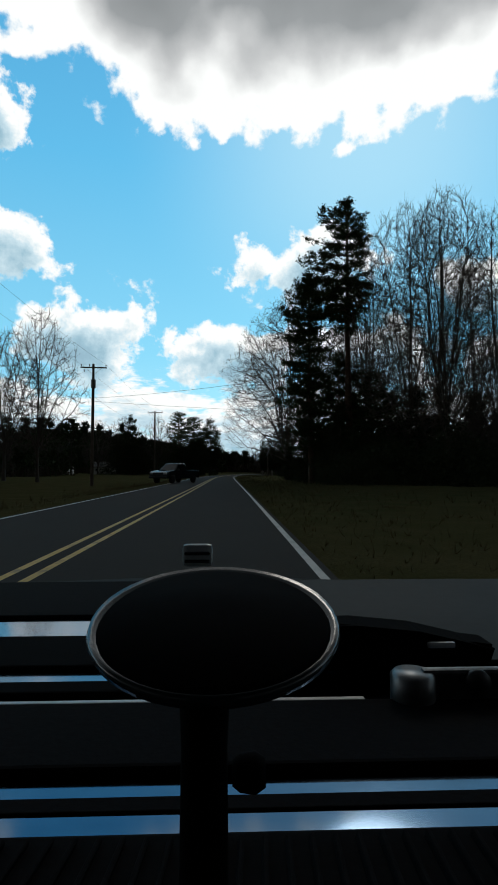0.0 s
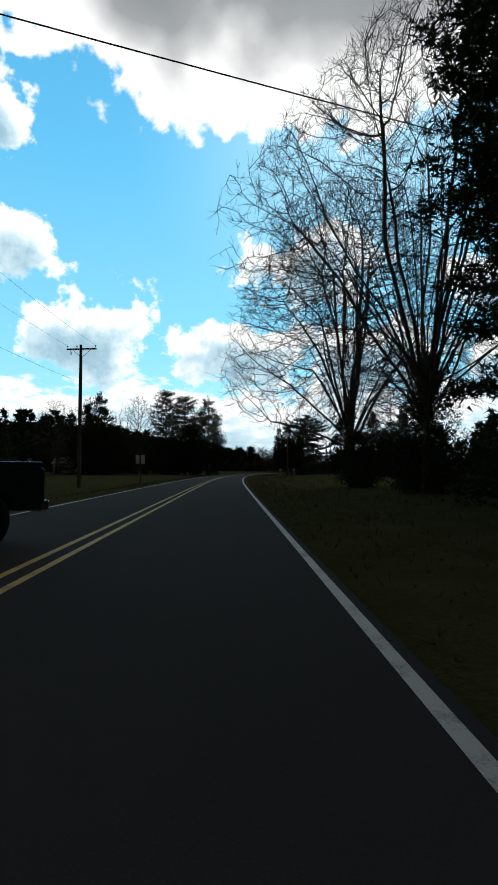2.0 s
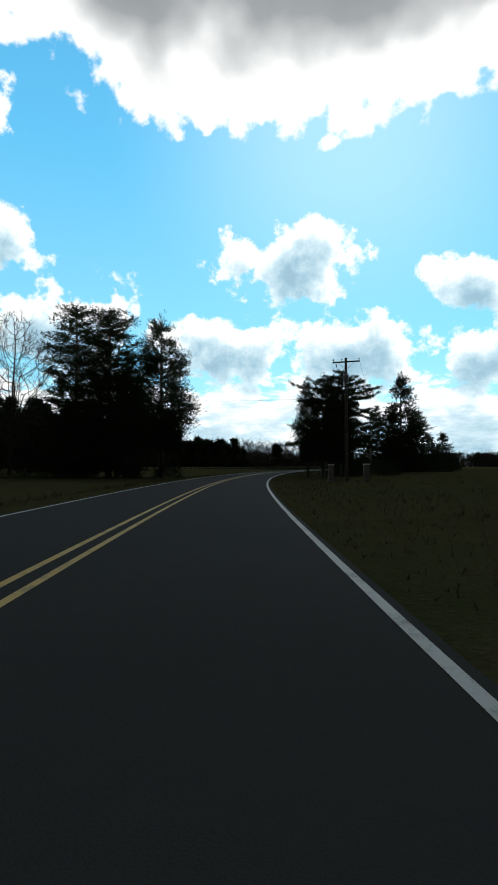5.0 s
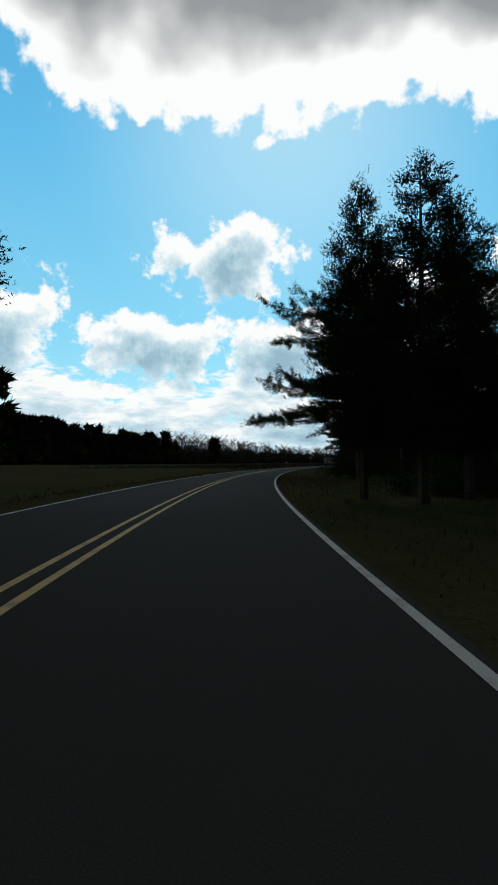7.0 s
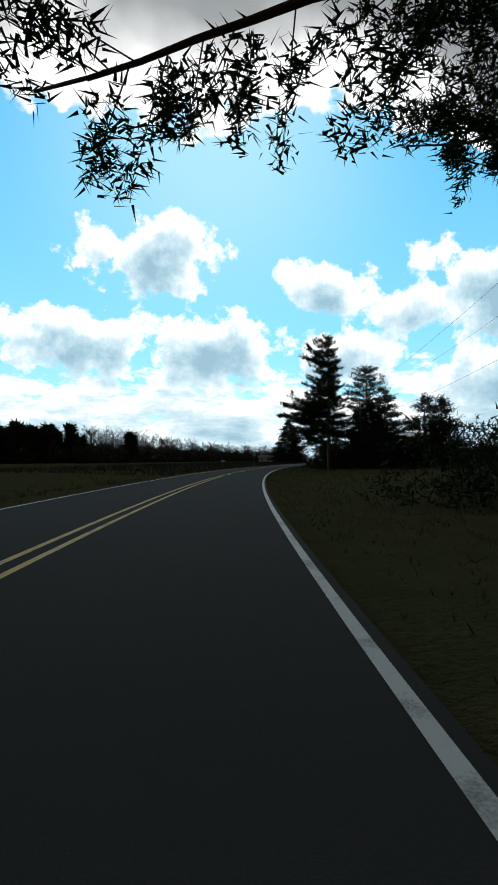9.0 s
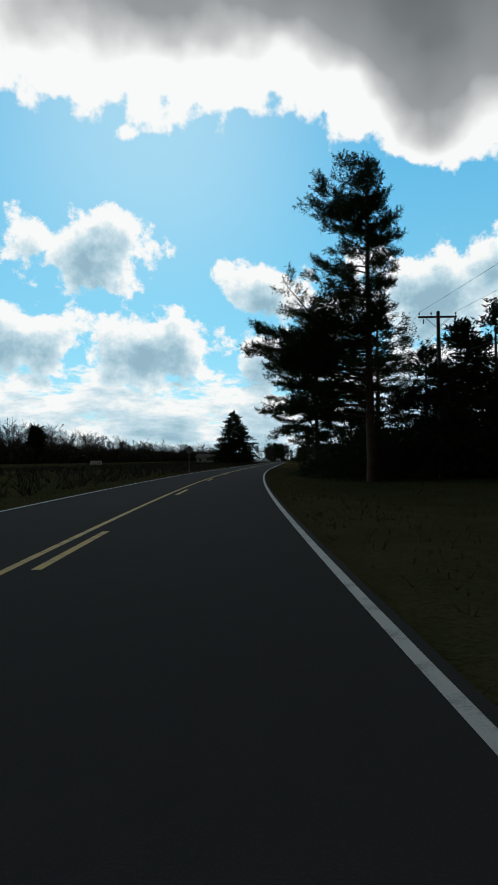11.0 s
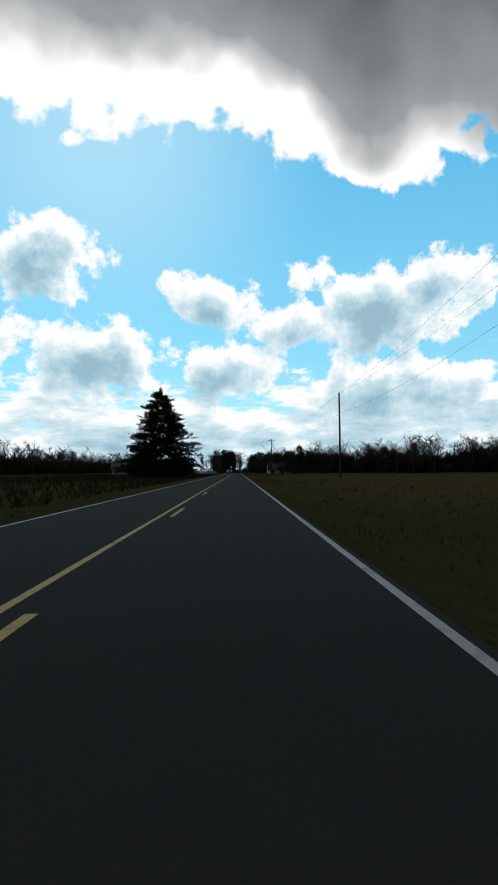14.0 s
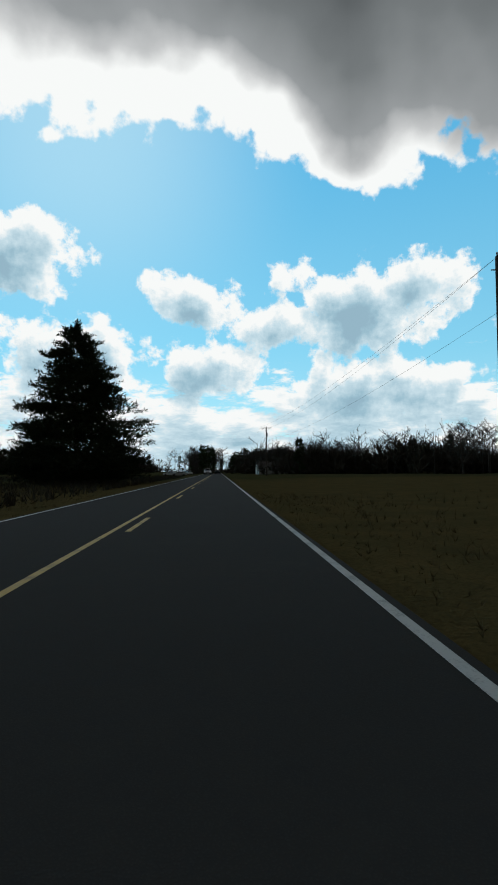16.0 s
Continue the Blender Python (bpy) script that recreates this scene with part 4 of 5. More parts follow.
WHITE_CAR = mottled("white_car_paint", (0.60, 0.61, 0.61), (0.74, 0.74, 0.74), 0.7, 30.0, 0.25, 0.0, 0.5)
GREY_CAR = mottled("grey_car_paint", (0.016, 0.021, 0.022), (0.026, 0.032, 0.033), 0.9, 40.0, 0.5, 0.0, 0.03)
CHROME = mottled("chrome", (0.55, 0.56, 0.58), (0.72, 0.73, 0.75), 3.0, 40.0, 0.16, 0.0, 0.5, 1.0)
CAR_GLASS = mottled("tinted_glass", (0.010, 0.014, 0.015), (0.016, 0.020, 0.021), 1.0, 10.0, 0.05, 0.0, 0.6)
LAMP_GLASS = mottled("lamp_glass", (0.45, 0.47, 0.48), (0.62, 0.64, 0.65), 4.0, 30.0, 0.12, 0.0, 0.6)
SIGN_BACK = mottled("sign_aluminium", (0.20, 0.21, 0.21), (0.34, 0.35, 0.35), 2.5, 30.0, 0.45, 0.0, 0.5, 0.5)
WATER = mottled("standing_water", (0.020, 0.018, 0.014), (0.032, 0.030, 0.024), 2.0, 9.0, 0.06, 0.0, 0.5)


# ---- utility poles and wires ----
def utility_pole(x, y, tall, turn, arm=2.4, can=True, label="brown wooden utility pole with a crossarm and transformer"):
    z = float(ground_height(np.array([x]), np.array([y]))[0])
    p = thing("utility_pole", label, "utility pole", (x, y, z), turn, "poles along the road")
    rng = random.Random(int(x * 7 + y))
    part("pole", lathe("pole", [(0.165, -0.5), (0.16, 0.0), (0.135, tall * 0.6), (0.105, tall - 0.02), (0.09, tall)], POLE_WOOD, sides=14), p)
    if arm:
        h = tall - 0.32
        part("crossarm", box("crossarm", (arm, 0.10, 0.12), POLE_WOOD, (0, 0.14, h), 0.012), p)
        for k in (-1, 1):
            part("brace", pipe("brace", [(k * arm * 0.30, 0.19, h - 0.04), (0, 0.15, h - 0.72)], 0.018, STEEL), p)
        for k in (-0.47, -0.16, 0.47):
            part("insulator", lathe("insulator", [(0.012, 0), (0.014, 0.10), (0.055, 0.11), (0.045, 0.15), (0.062, 0.17), (0.03, 0.24)], PORCELAIN, (k * arm, 0.14, h + 0.06), sides=10), p)
        part("cutout", lathe("cutout", [(0.03, 0), (0.05, 0.05), (0.035, 0.1), (0.05, 0.15), (0.03, 0.3)], PORCELAIN, (-arm * 0.36, 0.2, h - 0.42), (14, 0, 0), 10), p)
    else:
        part("insulator", lathe("insulator", [(0.012, 0), (0.05, 0.06), (0.04, 0.12), (0.055, 0.15), (0.03, 0.24)], PORCELAIN, (0, 0, tall), sides=10), p)
        part("bracket", box("bracket", (0.32, 0.07, 0.05), STEEL, (-0.2, 0, tall - 0.75), 0.008), p)
    if can:
        part("transformer", lathe("transformer", [(0.20, 0), (0.22, 0.03), (0.22, 0.72), (0.235, 0.74), (0.235, 0.78), (0.12, 0.86)], STEEL, (0.08, -0.36, tall - 2.35), sides=16), p)
        part("bushing", lathe("bushing", [(0.02, 0), (0.05, 0.04), (0.03, 0.08), (0.05, 0.12), (0.02, 0.24)], PORCELAIN, (0.08, -0.36, tall - 1.5), sides=8), p)
        part("hanger", box("hanger", (0.10, 0.30, 0.06), STEEL, (0.04, -0.16, tall - 1.75), 0.006), p)
    part("ground_wire", pipe("ground_wire", [(0.15, 0.06, 0.1), (0.13, 0.05, tall * 0.6), (0.11, 0.04, tall - 1.2)], 0.008, WIRE, 4), p)
    return (x, y, z, tall, turn, arm)


POLES = [utility_pole(-10.5, 8, 11.4, 0), utility_pole(-10.5, 51.3, 11.4, 4), utility_pole(-10.1, 91, 11.5, -8, 2.5, False, "brown wooden utility pole with a plain crossarm"),
         utility_pole(13.9, 164, 10.8, -24), utility_pole(31, 215, 10.4, -26, 2.4, False, "brown wooden utility pole with a plain crossarm"), utility_pole(57.2, 281, 10.4, -27, 2.4, False, "brown wooden utility pole with a plain crossarm"),
         utility_pole(91.4, 338.4, 12.9, -28, 2.6), utility_pole(118.7, 387, 12.6, -29, 0, False, "slim wooden utility pole without a crossarm"), utility_pole(163, 474, 11.4, -29, 2.5),
         utility_pole(212, 562, 11.0, -29, 2.5, False, "brown wooden utility pole with a plain crossarm")]


def wire(a, b, sag, radius=0.008):
    pts = [tuple(np.array(a) * (1 - f) + np.array(b) * f - (0, 0, sag * 4 * f * (1 - f))) for f in np.linspace(0, 1, 18)]
    tagged(new("overhead_wire", pipe("overhead_wire", pts, radius, WIRE, 5)), "thin black overhead wire hung between utility poles", "wire", "overhead wires")


def hook(p, k, drop=0.0):
    x, y, z, tall, turn, arm = p
    w = radians(turn)
    return x + math.cos(w) * k * arm, y + math.sin(w) * k * arm, z + tall - 0.03 - drop


for a, b in [q for k, q in enumerate(zip(POLES, POLES[1:])) if k != 2]:
    far = math.hypot(a[0] - b[0], a[1] - b[1])
    for k in (-0.47, 0.47):
        wire(hook(a, k), hook(b, k), far * 0.012)
    wire(hook(a, 0, 3.0), hook(b, 0, 3.0), far * 0.014, 0.009)
wire(hook(POLES[1], 0, 3.5), (26, 63.5, 7.7), 0.25, 0.012)
wire(hook(POLES[3], 0, 3.3), (-8, 175, 8.4), 0.5, 0.010)
SERVICE = utility_pole(17.3, 25, 8.1, 0, 0, False, "short wooden service pole without a crossarm")
wire(hook(POLES[1], 0, 3.2), hook(SERVICE, 0, 0.3), 0.5, 0.012)


# ---- signs, posts, pillars ----
def warning_sign(x, y, turn):
    z = float(ground_height(np.array([x]), np.array([y]))[0])
    s = thing("road_sign", "diamond-shaped warning sign seen from its bare metal back on a post", "road sign", (x, y, z), turn)
    part("post", box("post", (0.06, 0.05, 3.3), STEEL, (0, 0, 1.35), 0.006), s)
    part("plate", box("plate", (0.76, 0.012, 0.76), SIGN_BACK, (0, 0.035, 2.55), 0.004, 1.0, None), s).data.transform(Matrix.Translation((0, 0, 2.55)) @ pose(0, 0, 0, 0, 45, 0) @ Matrix.Translation((0, 0, -2.55)))
    for k in (-0.25, 0.25):
        part("bolt", lathe("bolt", [(0.02, 0), (0.02, 0.012), (0.008, 0.02)], STEEL, (0, 0.02, 2.55 + k), (90, 0, 0), 8), s)


warning_sign(52.3, 315.2, -24)


def twin_sign(x, y, turn):
    z = float(ground_height(np.array([x]), np.array([y]))[0])
    s = thing("road_sign", "two small white plates side by side on one dark post", "road sign", (x, y, z), turn)
    part("post", box("post", (0.09, 0.09, 3.1), POLE_WOOD, (0, 0, 1.3), 0.01), s)
    part("rail", box("rail", (0.95, 0.05, 0.06), POLE_WOOD, (0, -0.06, 2.95), 0.008), s)
    for k in (-0.27, 0.27):
        part("plate", box("plate", (0.36, 0.02, 0.9), WHITE_PAINT, (k, -0.08, 2.45), 0.006), s)


twin_sign(-7.2, 102.6, 6)


def pillar(x, y, turn):
    z = float(ground_height(np.array([x]), np.array([y]))[0])
    s = thing("gate_pillar", "pale square masonry gate pillar with a cap", "pillar", (x, y, z), turn, "gate pillars")
    part("plinth", box("plinth", (0.56, 0.56, 0.35), BRICK, (0, 0, 0.02), 0.015), s)
    part("shaft", box("shaft", (0.44, 0.44, 1.25), BRICK, (0, 0, 0.8), 0.012), s)
    part("cap", box("cap", (0.56, 0.56, 0.10), WHITE_PAINT, (0, 0, 1.47), 0.015, 0.85), s)


pillar(12.2, 162.5, -8)
pillar(15.0, 161.7, -8)


def marker_post(x, y):
    z = float(ground_height(np.array([x]), np.array([y]))[0])
    s = thing("marker_post", "short weathered wooden post on the verge", "post", (x, y, z), 12)
    part("shaft", box("shaft", (0.11, 0.11, 1.0), POLE_WOOD, (0, 0, 0.35), 0.012, 0.92), s)
    part("cap", box("cap", (0.13, 0.13, 0.04), POLE_WOOD, (0, 0, 0.86), 0.008), s)


def mailbox(x, y, turn):
    z = float(ground_height(np.array([x]), np.array([y]))[0])
    m = thing("mailbox", "pale round-topped metal mailbox on a wooden post", "mailbox", (x, y, z), turn)
    part("post", box("post", (0.09, 0.09, 1.35), POLE_WOOD, (0, 0, 0.42), 0.01), m)
    out = [(-0.26, 1.08), (-0.26, 1.20), (-0.25, 1.27), (0.25, 1.27), (0.26, 1.20), (0.26, 1.08)]
    shell = part("shell", slab("shell", out, 0.17, WHITE_PAINT, 0.02), m, "pale painted metal box")
    part("door", box("door", (0.16, 0.012, 0.17), STEEL, (0, -0.266, 1.17), 0.004), shell)
    part("flag", box("flag", (0.008, 0.12, 0.05), STEEL, (0.092, 0.02, 1.24), 0.002), shell)


mailbox(*[float(v) for v in on_road(286.5, -4.9)], 62)
marker_post(21.6, 211)
marker_post(15.5, 173)


def fence(x, y, turn):
    z = float(ground_height(np.array([x]), np.array([y]))[0])
    f = thing("board_fence", "weathered board fence beside pines", "fence", (x, y, z), turn)
    for k in range(4):
        part("post", box("post", (0.1, 0.1, 1.5), POLE_WOOD, (k * 2.4, 0.07, 0.6), 0.01), f)
    for k in range(2):
        part("rail", box("rail", (7.3, 0.04, 0.09), POLE_WOOD, (3.6, 0.0, 0.4 + 0.6 * k), 0.006), f)
    board = box("board", (0.14, 0.022, 1.2), POLE_WOOD, (0, 0, 0), 0.004)
    for k in range(38):
        b = part("board", board, f)
        b.location = (0.05 + k * 0.19, -0.035, 0.72)


fence(80.5, 303.5, -20)

bm = bmesh.new()
bmesh.ops.create_circle(bm, cap_ends=True, segments=28, radius=1.0)
for v in bm.verts:
    w = math.atan2(v.co.y, v.co.x)
    v.co = Vector((v.co.x * 0.42 * (1 + 0.2 * math.sin(3 * w)), v.co.y * 0.75 * (1 + 0.15 * math.sin(2 * w + 1)), 0))
puddle = tagged(new("puddle", bm_mesh("puddle", bm, WATER)), "small puddle on the verge reflecting the sky", "puddle")
puddle.location = (5.3, 96.7, spot(96.7, 5.3)[2] + 0.06)


# ---- houses ----
def house(x, y, turn, long, deep, tall, label, roof_h=1.7, wall=None):
    z = float(ground_height(np.array([x]), np.array([y]))[0])
    h = thing("house", label, "house", (x, y, z), turn)
    wall = wall or SIDING
    part("wall", box("wall", (long, deep, tall), wall, (0, 0, tall / 2 - 0.1), 0.02), h)
    ov = 0.45
    out = [(-deep / 2 - ov, tall - 0.15), (0, tall + roof_h), (deep / 2 + ov, tall - 0.15), (deep / 2 + ov, tall - 0.32), (0, tall + roof_h - 0.2), (-deep / 2 - ov, tall - 0.32)]
    part("roof", slab("roof", out, long + 2 * ov, SHINGLE), h)
    for sgn in (-1, 1):
        part("gable", slab("gable", [(-deep / 2, tall - 0.12), (0, tall + roof_h - 0.22), (deep / 2, tall - 0.12)], 0.12, wall), h).location.x = sgn * (long / 2 - 0.06)
    n = max(2, int(long / 3.2))
    for k in range(n):
        u = (k + 0.5) / n * long - long / 2
        for side in (-1, 1):
            if side == -1 and k == n // 2:
                d = part("door", box("door", (0.95, 0.06, 2.05), POLE_WOOD, (u, -deep / 2 - 0.02, 1.02), 0.01), h)
                part("door_handle", lathe("door_handle", [(0.03, 0), (0.035, 0.03), (0.02, 0.06)], STEEL, (u + 0.36, -deep / 2 - 0.05, 1.0), (90, 0, 0), 8), d)
                continue
            w = part("window", box("window", (1.15, 0.06, 1.25), WHITE_PAINT, (u, side * (deep / 2 + 0.02), tall * 0.55), 0.01), h)
            for sx in (-1, 1):
                part("pane", box("pane", (0.48, 0.02, 1.08), CAR_GLASS, (u + sx * 0.26, side * (deep / 2 + 0.052), tall * 0.55), 0.003), w)
    part("chimney", box("chimney", (0.6, 0.6, 1.5), BRICK, (long * 0.3, 0.5, tall + roof_h - 0.1), 0.015), h)


house(-40, 203, 6, 15, 8, 2.8, "low white house behind dark cedars")
house(-62, 208, 0, 10, 7, 2.7, "small white house beyond a lawn")
house(203, 527, -24, 13, 7.5, 2.7, "low white house beyond a brown field")
house(222, 548, -24, 11, 7, 2.7, "low white house among far trees")
house(240, 566, -28, 9, 6, 2.5, "low pale house among far roadside trees")
house(126, 500, -29, 14, 8, 2.6, "low grey-roofed house beyond a spruce")
house(258, 585, -20, 10, 7, 2.7, "low white house at the edge of a field")


# ---- vehicles ----
def wheel(parent, x, y, r=0.37, w=0.25):
    t = part("wheel", lathe("tyre", [(r * 0.62, -w / 2), (r * 0.92, -w / 2), (r, -w * 0.36), (r, w * 0.36), (r * 0.92, w / 2), (r * 0.62, w / 2)], RUBBER, (0, 0, 0), (0, 90, 0), 24), parent, "black tyre")
    t.location = (x, y, r)
    part("rim", lathe("rim", [(0.05, -w * 0.42), (r * 0.3, -w * 0.40), (r * 0.6, -w * 0.46), (r * 0.63, 0), (r * 0.6, w * 0.46), (r * 0.3, w * 0.40), (0.05, w * 0.42)], STEEL, (0, 0, 0), (0, 90, 0), 20), t, "grey metal rim")


def cabin(name, low, high, wide, top, material):
    """A tapered cab: low and high are (back, front, z)."""
    bm = bmesh.new()
    a = [bm.verts.new(v) for v in ((-wide / 2, low[0], low[2]), (wide / 2, low[0], low[2]), (wide / 2, low[1], low[2]), (-wide / 2, low[1], low[2]))]
    b = [bm.verts.new(v) for v in ((-top / 2, high[0], high[2]), (top / 2, high[0], high[2]), (top / 2, high[1], high[2]), (-top / 2, high[1], high[2]))]
    bm.faces.new(a)
    bm.faces.new(b)
    for k in range(4):
        bm.faces.new((a[k], a[(k + 1) % 4], b[(k + 1) % 4], b[k]))
    bmesh.ops.bevel(bm, geom=bm.edges[:], offset=0.06, segments=3, affect="EDGES", profile=0.5)
    return bm_mesh(name, bm, material)


def pane_quad(name, corners, material, out=0.012):
    c = [Vector(v) for v in corners]
    nrm = (c[1] - c[0]).cross(c[3] - c[0]).normalized() * out
    bm = bmesh.new()
    a = [bm.verts.new(v) for v in c]
    b = [bm.verts.new(v + nrm) for v in c]
    bm.faces.new(a)
    bm.faces.new(b)
    for k in range(4):
        bm.faces.new((a[k], a[(k + 1) % 4], b[(k + 1) % 4], b[k]))
    return bm_mesh(name, bm, material)


def vehicle(name, label, category, at, turn, paint, pickup=True):
    """Front towards +y."""
    car = thing(name, label, category, at, turn)
    half = 1.0 if pickup else 0.9
    if pickup:
        side = [(-2.85, 0.62), (-2.85, 1.12), (-2.78, 1.18), (1.15, 1.18), (1.55, 1.22), (2.55, 1.12), (2.82, 1.0), (2.88, 0.62), (2.75, 0.45), (2.4, 0.45), (2.33, 0.72), (2.1, 0.88), (1.75, 0.9), (1.45, 0.72), (1.38, 0.42), (-1.32, 0.42), (-1.4, 0.72), (-1.68, 0.9), (-2.05, 0.88), (-2.28, 0.72), (-2.35, 0.5), (-2.7, 0.5)]
        axles, r = (1.88, -1.85), 0.39
        cab = ((-0.75, 1.5, 1.14), (-0.55, 0.55, 1.86))
    else:
        side = [(-2.25, 0.5), (-2.25, 0.95), (-1.7, 1.0), (1.0, 0.98), (1.9, 0.86), (2.2, 0.72), (2.25, 0.4), (1.8, 0.32), (1.73, 0.55), (1.5, 0.68), (1.2, 0.68), (0.98, 0.55), (0.92, 0.28), (-0.98, 0.28), (-1.05, 0.55), (-1.3, 0.68), (-1.6, 0.68), (-1.82, 0.55), (-1.88, 0.34)]
        axles, r = (1.35, -1.42), 0.33
        cab = ((-1.75, 1.05, 0.93), (-1.0, 0.25, 1.43))
    part("body", slab("body", side, 2 * half, paint, 0.035), car)
    (b0, b1, bz), (t0, t1, tz) = cab
    top = half * 1.5
    part("cab", cabin("cab", cab[0], cab[1], 2 * half * 0.95, top, paint), car)
    wl, wt, m = half * 0.95, top / 2, 0.12

    def at_f(u, v, front):
        y = (b1 + (t1 - b1) * v) if front else (b0 + (t0 - b0) * v)
        w = wl + (wt - wl) * v
        return (u * w, y + (0.004 if front else -0.004), bz + (tz - bz) * v)
    part("windscreen", pane_quad("windscreen", [at_f(0.88, 0.14, True), at_f(-0.88, 0.14, True), at_f(-0.86, 0.88, True), at_f(0.86, 0.88, True)], CAR_GLASS), car)
    part("rear_window", pane_quad("rear_window", [at_f(-0.85, 0.2, False), at_f(0.85, 0.2, False), at_f(0.82, 0.86, False), at_f(-0.82, 0.86, False)], CAR_GLASS), car)
    for sgn in (-1, 1):
        for f0, f1 in ((0.08, 0.47), (0.53, 0.9)):
            def at_s(f, v):
                y0, y1 = b0 + (t0 - b0) * v, b1 + (t1 - b1) * v
                w = wl + (wt - wl) * v + 0.004
                return (sgn * w, y0 + (y1 - y0) * f, bz + (tz - bz) * v)
            c = [at_s(f0, 0.16), at_s(f1, 0.16), at_s(f1, 0.86), at_s(f0, 0.86)]
            part("side_window", pane_quad("side_window", c if sgn > 0 else c[::-1], CAR_GLASS), car)
        nose = side[6][0] if pickup else 2.2
        part("headlight", box("headlight", (0.34, 0.10, 0.17), LAMP_GLASS, (sgn * (half - 0.24), nose + 0.02, 0.93 if pickup else 0.68), 0.02), car)
        part("tail_light", box("tail_light", (0.14, 0.06, 0.30), TRIM, (sgn * (half - 0.12), side[0][0] - 0.01, 0.9 if pickup else 0.8), 0.01), car)
        part("mirror", box("mirror", (0.2, 0.12, 0.18), TRIM, (sgn * (half + 0.11), b1 - 0.35, bz + 0.14), 0.03), car)
        for y in axles:
            wheel(car, sgn * (half - 0.13), y, r)
    part("grille", box("grille", (half * 1.1, 0.06, 0.28 if pickup else 0.16), TRIM, (0, (2.86 if pickup else 2.24), 0.86 if pickup else 0.6), 0.015), car)
    part("bumper", box("bumper", (half * 1.96, 0.20, 0.2), CHROME if paint is WHITE_CAR else TRIM, (0, 2.9 if pickup else 2.25, 0.55 if pickup else 0.42), 0.03), car)
    part("rear_bumper", box("rear_bumper", (half * 1.9, 0.18, 0.18), CHROME if pickup else paint, (0, side[0][0] - 0.05, 0.55 if pickup else 0.45), 0.03), car)
    if pickup:
        for sgn in (-1, 1):
            part("bed_rail", box("bed_rail", (0.09, 2.0, 0.07), paint, (sgn * (half - 0.06), -1.82, 1.2), 0.015), car)
        part("hood_scoop", box("hood_scoop", (0.7, 0.8, 0.06), paint, (0, 1.9, 1.19), 0.02), car)
    return car


vehicle("pickup_truck", "dark crew-cab pickup truck turning off beside the road", "pickup truck", (-3.0, 53.6, 0.0), 180 - 28, DARK_CAR)
e = on_road(560, -1.55)
vehicle("pickup_truck", "white pickup truck on the far road", "pickup truck", (float(e[0]), float(e[1]), 0.0), 180 - 29.3, WHITE_CAR)
e = on_road(588, -1.55)
vehicle("car", "white saloon car on the far road", "car", (float(e[0]), float(e[1]), 0.0), 180 - 29.3, WHITE_CAR, False)
e = on_road(596, 1.6)
vehicle("car", "dark saloon car driving ahead on the far road", "car", (float(e[0]), float(e[1]), 0.0), -29.3, DARK_CAR, False)
for k, (s, d) in enumerate(((548, -9.5), (556, -12.5), (600, -10))):
    e = spot(s, d)
    vehicle("car", "pale saloon car standing beside the far road", "car", e, 60 - 25 * k, WHITE_CAR, False)


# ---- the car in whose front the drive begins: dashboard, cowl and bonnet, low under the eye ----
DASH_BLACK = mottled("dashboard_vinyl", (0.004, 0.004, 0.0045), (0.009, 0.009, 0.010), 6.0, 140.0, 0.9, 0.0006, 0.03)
# blue metal base: strength and tint of the sky's reflection put into the colour
BLUE_MIRROR = mottled("blue_tinted_mirror", (0.055, 0.095, 0.145), (0.085, 0.13, 0.185), 2.0, 30.0, 0.10, 0.0, 0.5, 1.0)
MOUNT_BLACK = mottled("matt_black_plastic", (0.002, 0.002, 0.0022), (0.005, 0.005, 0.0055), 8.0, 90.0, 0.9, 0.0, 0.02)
TAB_CLEAR = mottled("pale_clear_plastic", (0.30, 0.35, 0.37), (0.46, 0.52, 0.54), 6.0, 60.0, 0.25, 0.0, 0.6)
HINGE_STEEL = mottled("worn_dark_steel", (0.06, 0.065, 0.07), (0.16, 0.17, 0.175), 30.0, 90.0, 0.38, 0.0, 0.5, 0.8)
CLEAR_RIM = mottled("clear_plastic_rim", (0.02, 0.028, 0.03), (0.04, 0.05, 0.054), 6.0, 60.0, 0.18, 0.0, 0.6)


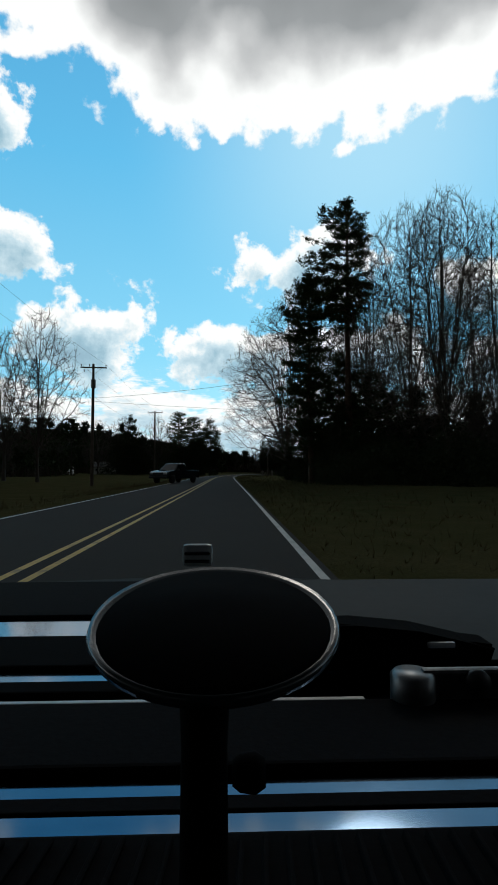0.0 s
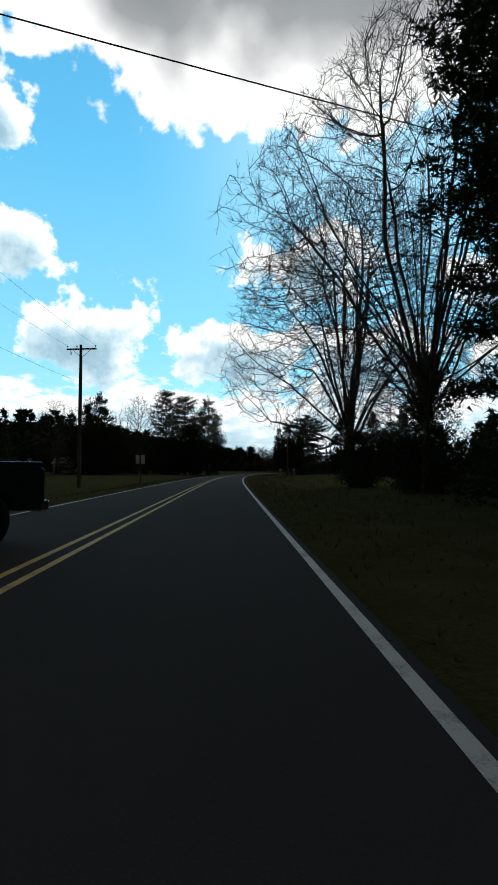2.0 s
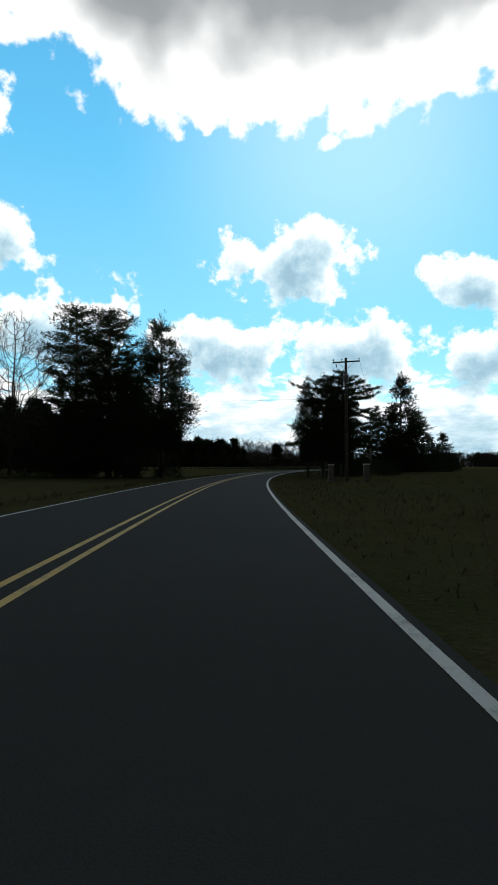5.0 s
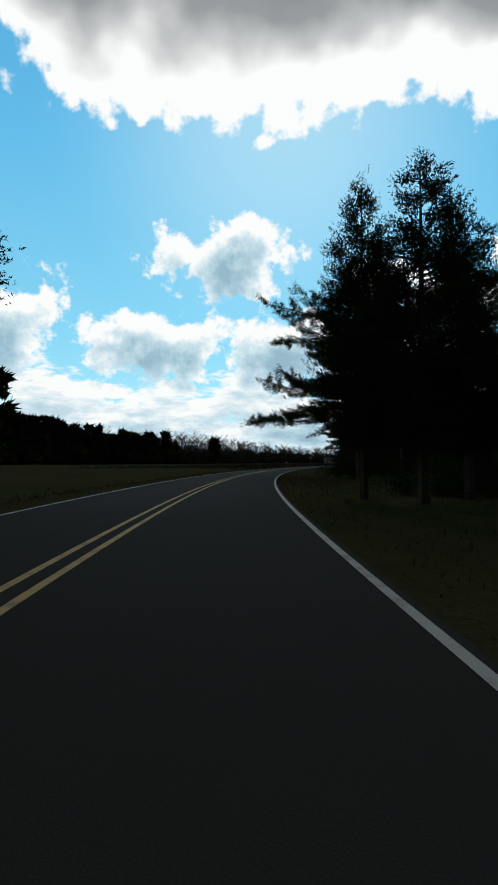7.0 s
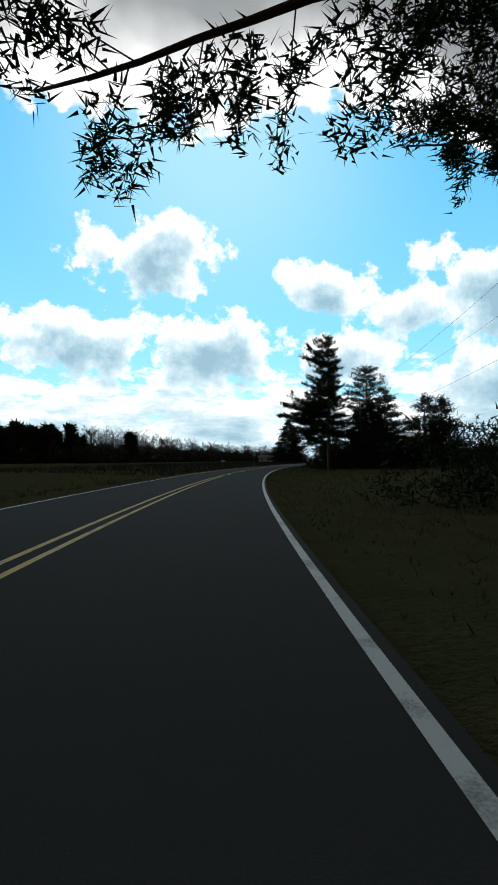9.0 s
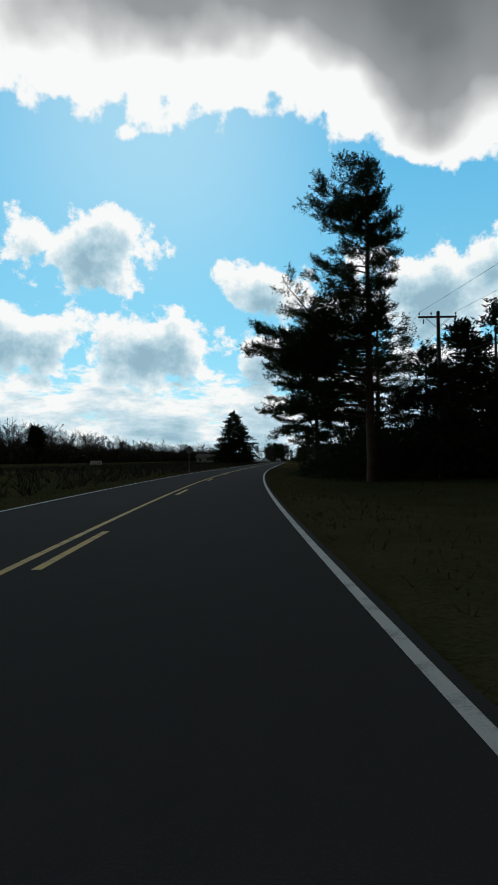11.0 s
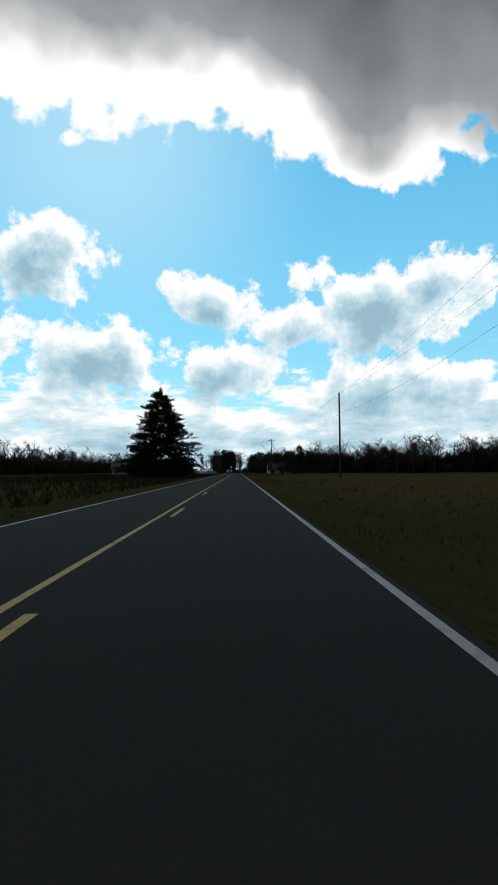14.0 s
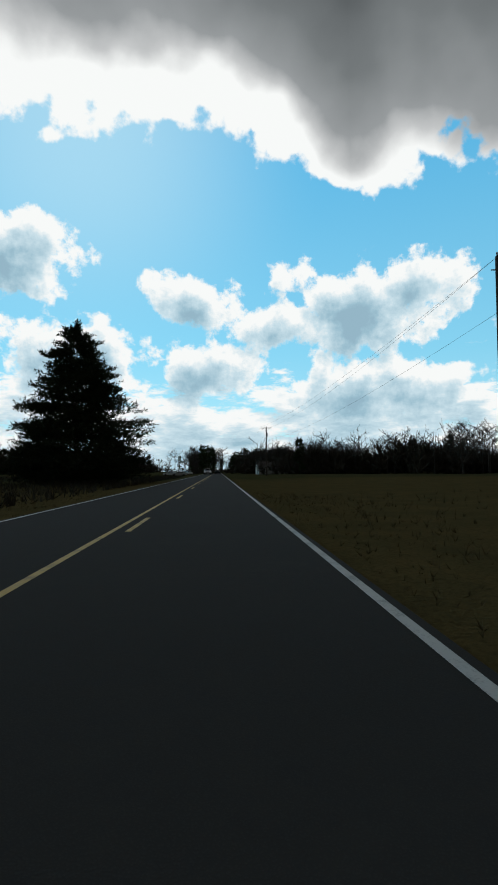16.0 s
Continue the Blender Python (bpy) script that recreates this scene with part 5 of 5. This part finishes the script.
def own_car():
    car = thing("car", "dark grey car with a black dashboard and wipers in its lane", "car", (2.12, 0, 0))
    side = [(-2.9, 0.42), (-2.9, 0.76), (-2.7, 0.80), (0.6, 0.80), (0.75, 0.79), (1.35, 0.80), (1.72, 0.78), (1.86, 0.68), (1.9, 0.42), (1.75, 0.28), (1.42, 0.28), (1.36, 0.5), (1.15, 0.62), (0.85, 0.62), (0.64, 0.5), (0.58, 0.24), (-1.6, 0.24), (-1.66, 0.5), (-1.87, 0.62), (-2.17, 0.62), (-2.38, 0.5), (-2.44, 0.28)]
    part("body", slab("body", side, 1.72, GREY_CAR, 0.03), car)
    for sgn in (-1, 1):
        for y in (1.0, -2.02):
            wheel(car, sgn * 0.76, y, 0.32, 0.21)
    bm = bmesh.new()
    cols, rows = 24, 14
    grid = [[bm.verts.new((-0.72 + 1.44 * i / cols, 0.80 + 0.92 * j / rows, 0.803 + 0.014 * math.sin(math.pi * j / rows) - 0.03 * ((i / cols - 0.5) * 2) ** 2 - 0.016 * (j / rows) ** 5)) for i in range(cols + 1)] for j in range(rows + 1)]
    for j in range(rows):
        for i in range(cols):
            bm.faces.new((grid[j][i], grid[j][i + 1], grid[j + 1][i + 1], grid[j + 1][i]))
    bmesh.ops.solidify(bm, geom=bm.faces[:], thickness=0.02)
    part("bonnet", bm_mesh("bonnet", bm, GREY_CAR, True), car, "dark grey painted bonnet")
    part("cowl", box("cowl", (1.5, 0.60, 0.02), BLUE_MIRROR, (0, 0.69, 0.851), 0.004), car, "dark blue mirror panel tinted for the sky it reflects")
    part("scuttle", box("scuttle", (0.86, 0.29, 0.008), DASH_BLACK, (-0.36, 1.115, 0.863), 0.003), car)
    part("cowl_panel", box("cowl_panel", (0.68, 0.535, 0.006), GREY_CAR, (0.41, 0.99, 0.864), 0.002), car, "dark grey painted panel below the windscreen")
    part("wiper_blade", box("wiper_blade", (0.86, 0.13, 0.008), MOUNT_BLACK, (-0.36, 0.783, 0.864), 0.003), car)
    part("wiper_strip", box("wiper_strip", (0.86, 0.034, 0.008), MOUNT_BLACK, (-0.36, 0.650, 0.864), 0.003), car)
    part("bright_strip", box("bright_strip", (1.0, 0.008, 0.004), STEEL, (-0.25, 0.612, 0.864), 0.0015), car)
    part("dash_lip", box("dash_lip", (1.5, 0.128, 0.010), DASH_BLACK, (0, 0.536, 0.865), 0.004), car)
    part("trim_strip", box("trim_strip", (1.5, 0.018, 0.003), DASH_BLACK, (0, 0.432, 0.8615), 0.001), car)
    # wiper at the driver's far side
    bm = bmesh.new()
    low = [bm.verts.new(v) for v in ((0.15, 0.69, 0.872), (0.43, 0.69, 0.868), (0.44, 0.69, 0.895), (0.40, 0.69, 0.900), (0.34, 0.69, 0.914), (0.26, 0.69, 0.922), (0.15, 0.69, 0.924))]
    up = [bm.verts.new(v.co + Vector((0, 0.05, 0))) for v in low]
    bm.faces.new(low)
    bm.faces.new(up[::-1])
    for k in range(7):
        bm.faces.new((low[k], low[(k + 1) % 7], up[(k + 1) % 7], up[k]))
    bmesh.ops.bevel(bm, geom=bm.edges[:], offset=0.005, segments=2, affect="EDGES")
    arm = part("wiper_arm", bm_mesh("wiper_arm", bm, MOUNT_BLACK), car, "black wiper arm")
    part("wiper_clip", box("wiper_clip", (0.035, 0.006, 0.008), STEEL, (0.365, 0.684, 0.899), 0.003), arm)
    part("hinge", lathe("hinge", [(0.020, 0), (0.024, 0.004), (0.024, 0.036), (0.020, 0.040)], HINGE_STEEL, (0.30, 0.60, 0.858), (0, 0, 0), 20), car, "dull steel hinge barrel")
    plate = part("hinge_plate", box("hinge_plate", (0.14, 0.012, 0.044), HINGE_STEEL, (0.38, 0.60, 0.879), 0.004), car)
    part("bolt", lathe("bolt", [(0.014, 0), (0.014, 0.006), (0.006, 0.010)], TRIM, (0.368, 0.594, 0.888), (90, 0, 0), 14), plate)
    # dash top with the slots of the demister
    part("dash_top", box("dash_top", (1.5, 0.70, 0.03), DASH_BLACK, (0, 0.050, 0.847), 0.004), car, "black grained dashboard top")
    slat = box("vent_slat", (0.004, 0.11, 0.008), DASH_BLACK, (0, 0, 0), 0.002)
    for k in range(46):
        s = part("vent_slat", slat, car)
        s.location, s.rotation_euler = (-0.34 + 0.0165 * k, 0.335, 0.863), (0, radians(18), radians(-6 + 0.35 * (k - 20)))
    # unseen cabin added to keep sky light off the dash: roof, rails, pillars, doors and the wall behind
    part("roof", box("roof", (1.46, 2.3, 0.035), DASH_BLACK, (0, -0.83, 1.47), 0.012), car, "unseen dark headlining and roof added to shade the dashboard")
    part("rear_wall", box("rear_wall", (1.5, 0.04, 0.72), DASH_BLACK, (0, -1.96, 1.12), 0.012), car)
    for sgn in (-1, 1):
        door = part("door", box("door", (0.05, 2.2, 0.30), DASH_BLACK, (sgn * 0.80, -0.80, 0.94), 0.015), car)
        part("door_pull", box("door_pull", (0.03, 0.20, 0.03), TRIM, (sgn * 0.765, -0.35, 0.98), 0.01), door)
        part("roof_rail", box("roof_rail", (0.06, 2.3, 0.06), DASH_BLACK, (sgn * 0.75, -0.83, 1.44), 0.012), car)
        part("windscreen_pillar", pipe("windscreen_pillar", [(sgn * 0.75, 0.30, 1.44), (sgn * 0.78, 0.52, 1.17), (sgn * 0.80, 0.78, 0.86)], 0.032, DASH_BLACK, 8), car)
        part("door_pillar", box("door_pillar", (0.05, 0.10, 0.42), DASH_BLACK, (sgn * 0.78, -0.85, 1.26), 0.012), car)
    part("screw", lathe("screw", [(0.007, 0), (0.007, 0.005), (0.003, 0.008)], TRIM, (0.092, 0.395, 0.868), (0, 0, 0), 12), car)
    return car


own_car()


def suction_mount():
    """A phone holder's suction cup on the slope of the windscreen, with its stem."""
    m = thing("phone_mount", "black suction-cup phone mount with a clear rim on a dashboard", "phone mount", (2.12, 0, 0))
    tilt = (14, 0, 0)
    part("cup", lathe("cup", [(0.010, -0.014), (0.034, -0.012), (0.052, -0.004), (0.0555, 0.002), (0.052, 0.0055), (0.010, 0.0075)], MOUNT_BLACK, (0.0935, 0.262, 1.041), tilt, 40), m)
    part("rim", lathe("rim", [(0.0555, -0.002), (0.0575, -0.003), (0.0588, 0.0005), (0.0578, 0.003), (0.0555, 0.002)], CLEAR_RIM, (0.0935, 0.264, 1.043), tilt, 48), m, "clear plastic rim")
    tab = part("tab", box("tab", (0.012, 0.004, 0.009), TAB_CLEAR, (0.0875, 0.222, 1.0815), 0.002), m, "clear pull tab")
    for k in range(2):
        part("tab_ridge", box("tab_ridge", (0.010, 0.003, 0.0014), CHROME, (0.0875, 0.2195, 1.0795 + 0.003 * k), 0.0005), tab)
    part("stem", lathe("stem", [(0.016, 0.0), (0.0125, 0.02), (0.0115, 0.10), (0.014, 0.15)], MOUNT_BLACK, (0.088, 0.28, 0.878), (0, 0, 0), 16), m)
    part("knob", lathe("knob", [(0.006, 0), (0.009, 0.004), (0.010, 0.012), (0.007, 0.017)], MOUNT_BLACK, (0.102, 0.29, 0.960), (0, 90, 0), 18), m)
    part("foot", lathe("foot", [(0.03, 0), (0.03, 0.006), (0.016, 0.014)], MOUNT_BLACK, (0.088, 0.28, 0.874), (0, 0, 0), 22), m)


suction_mount()
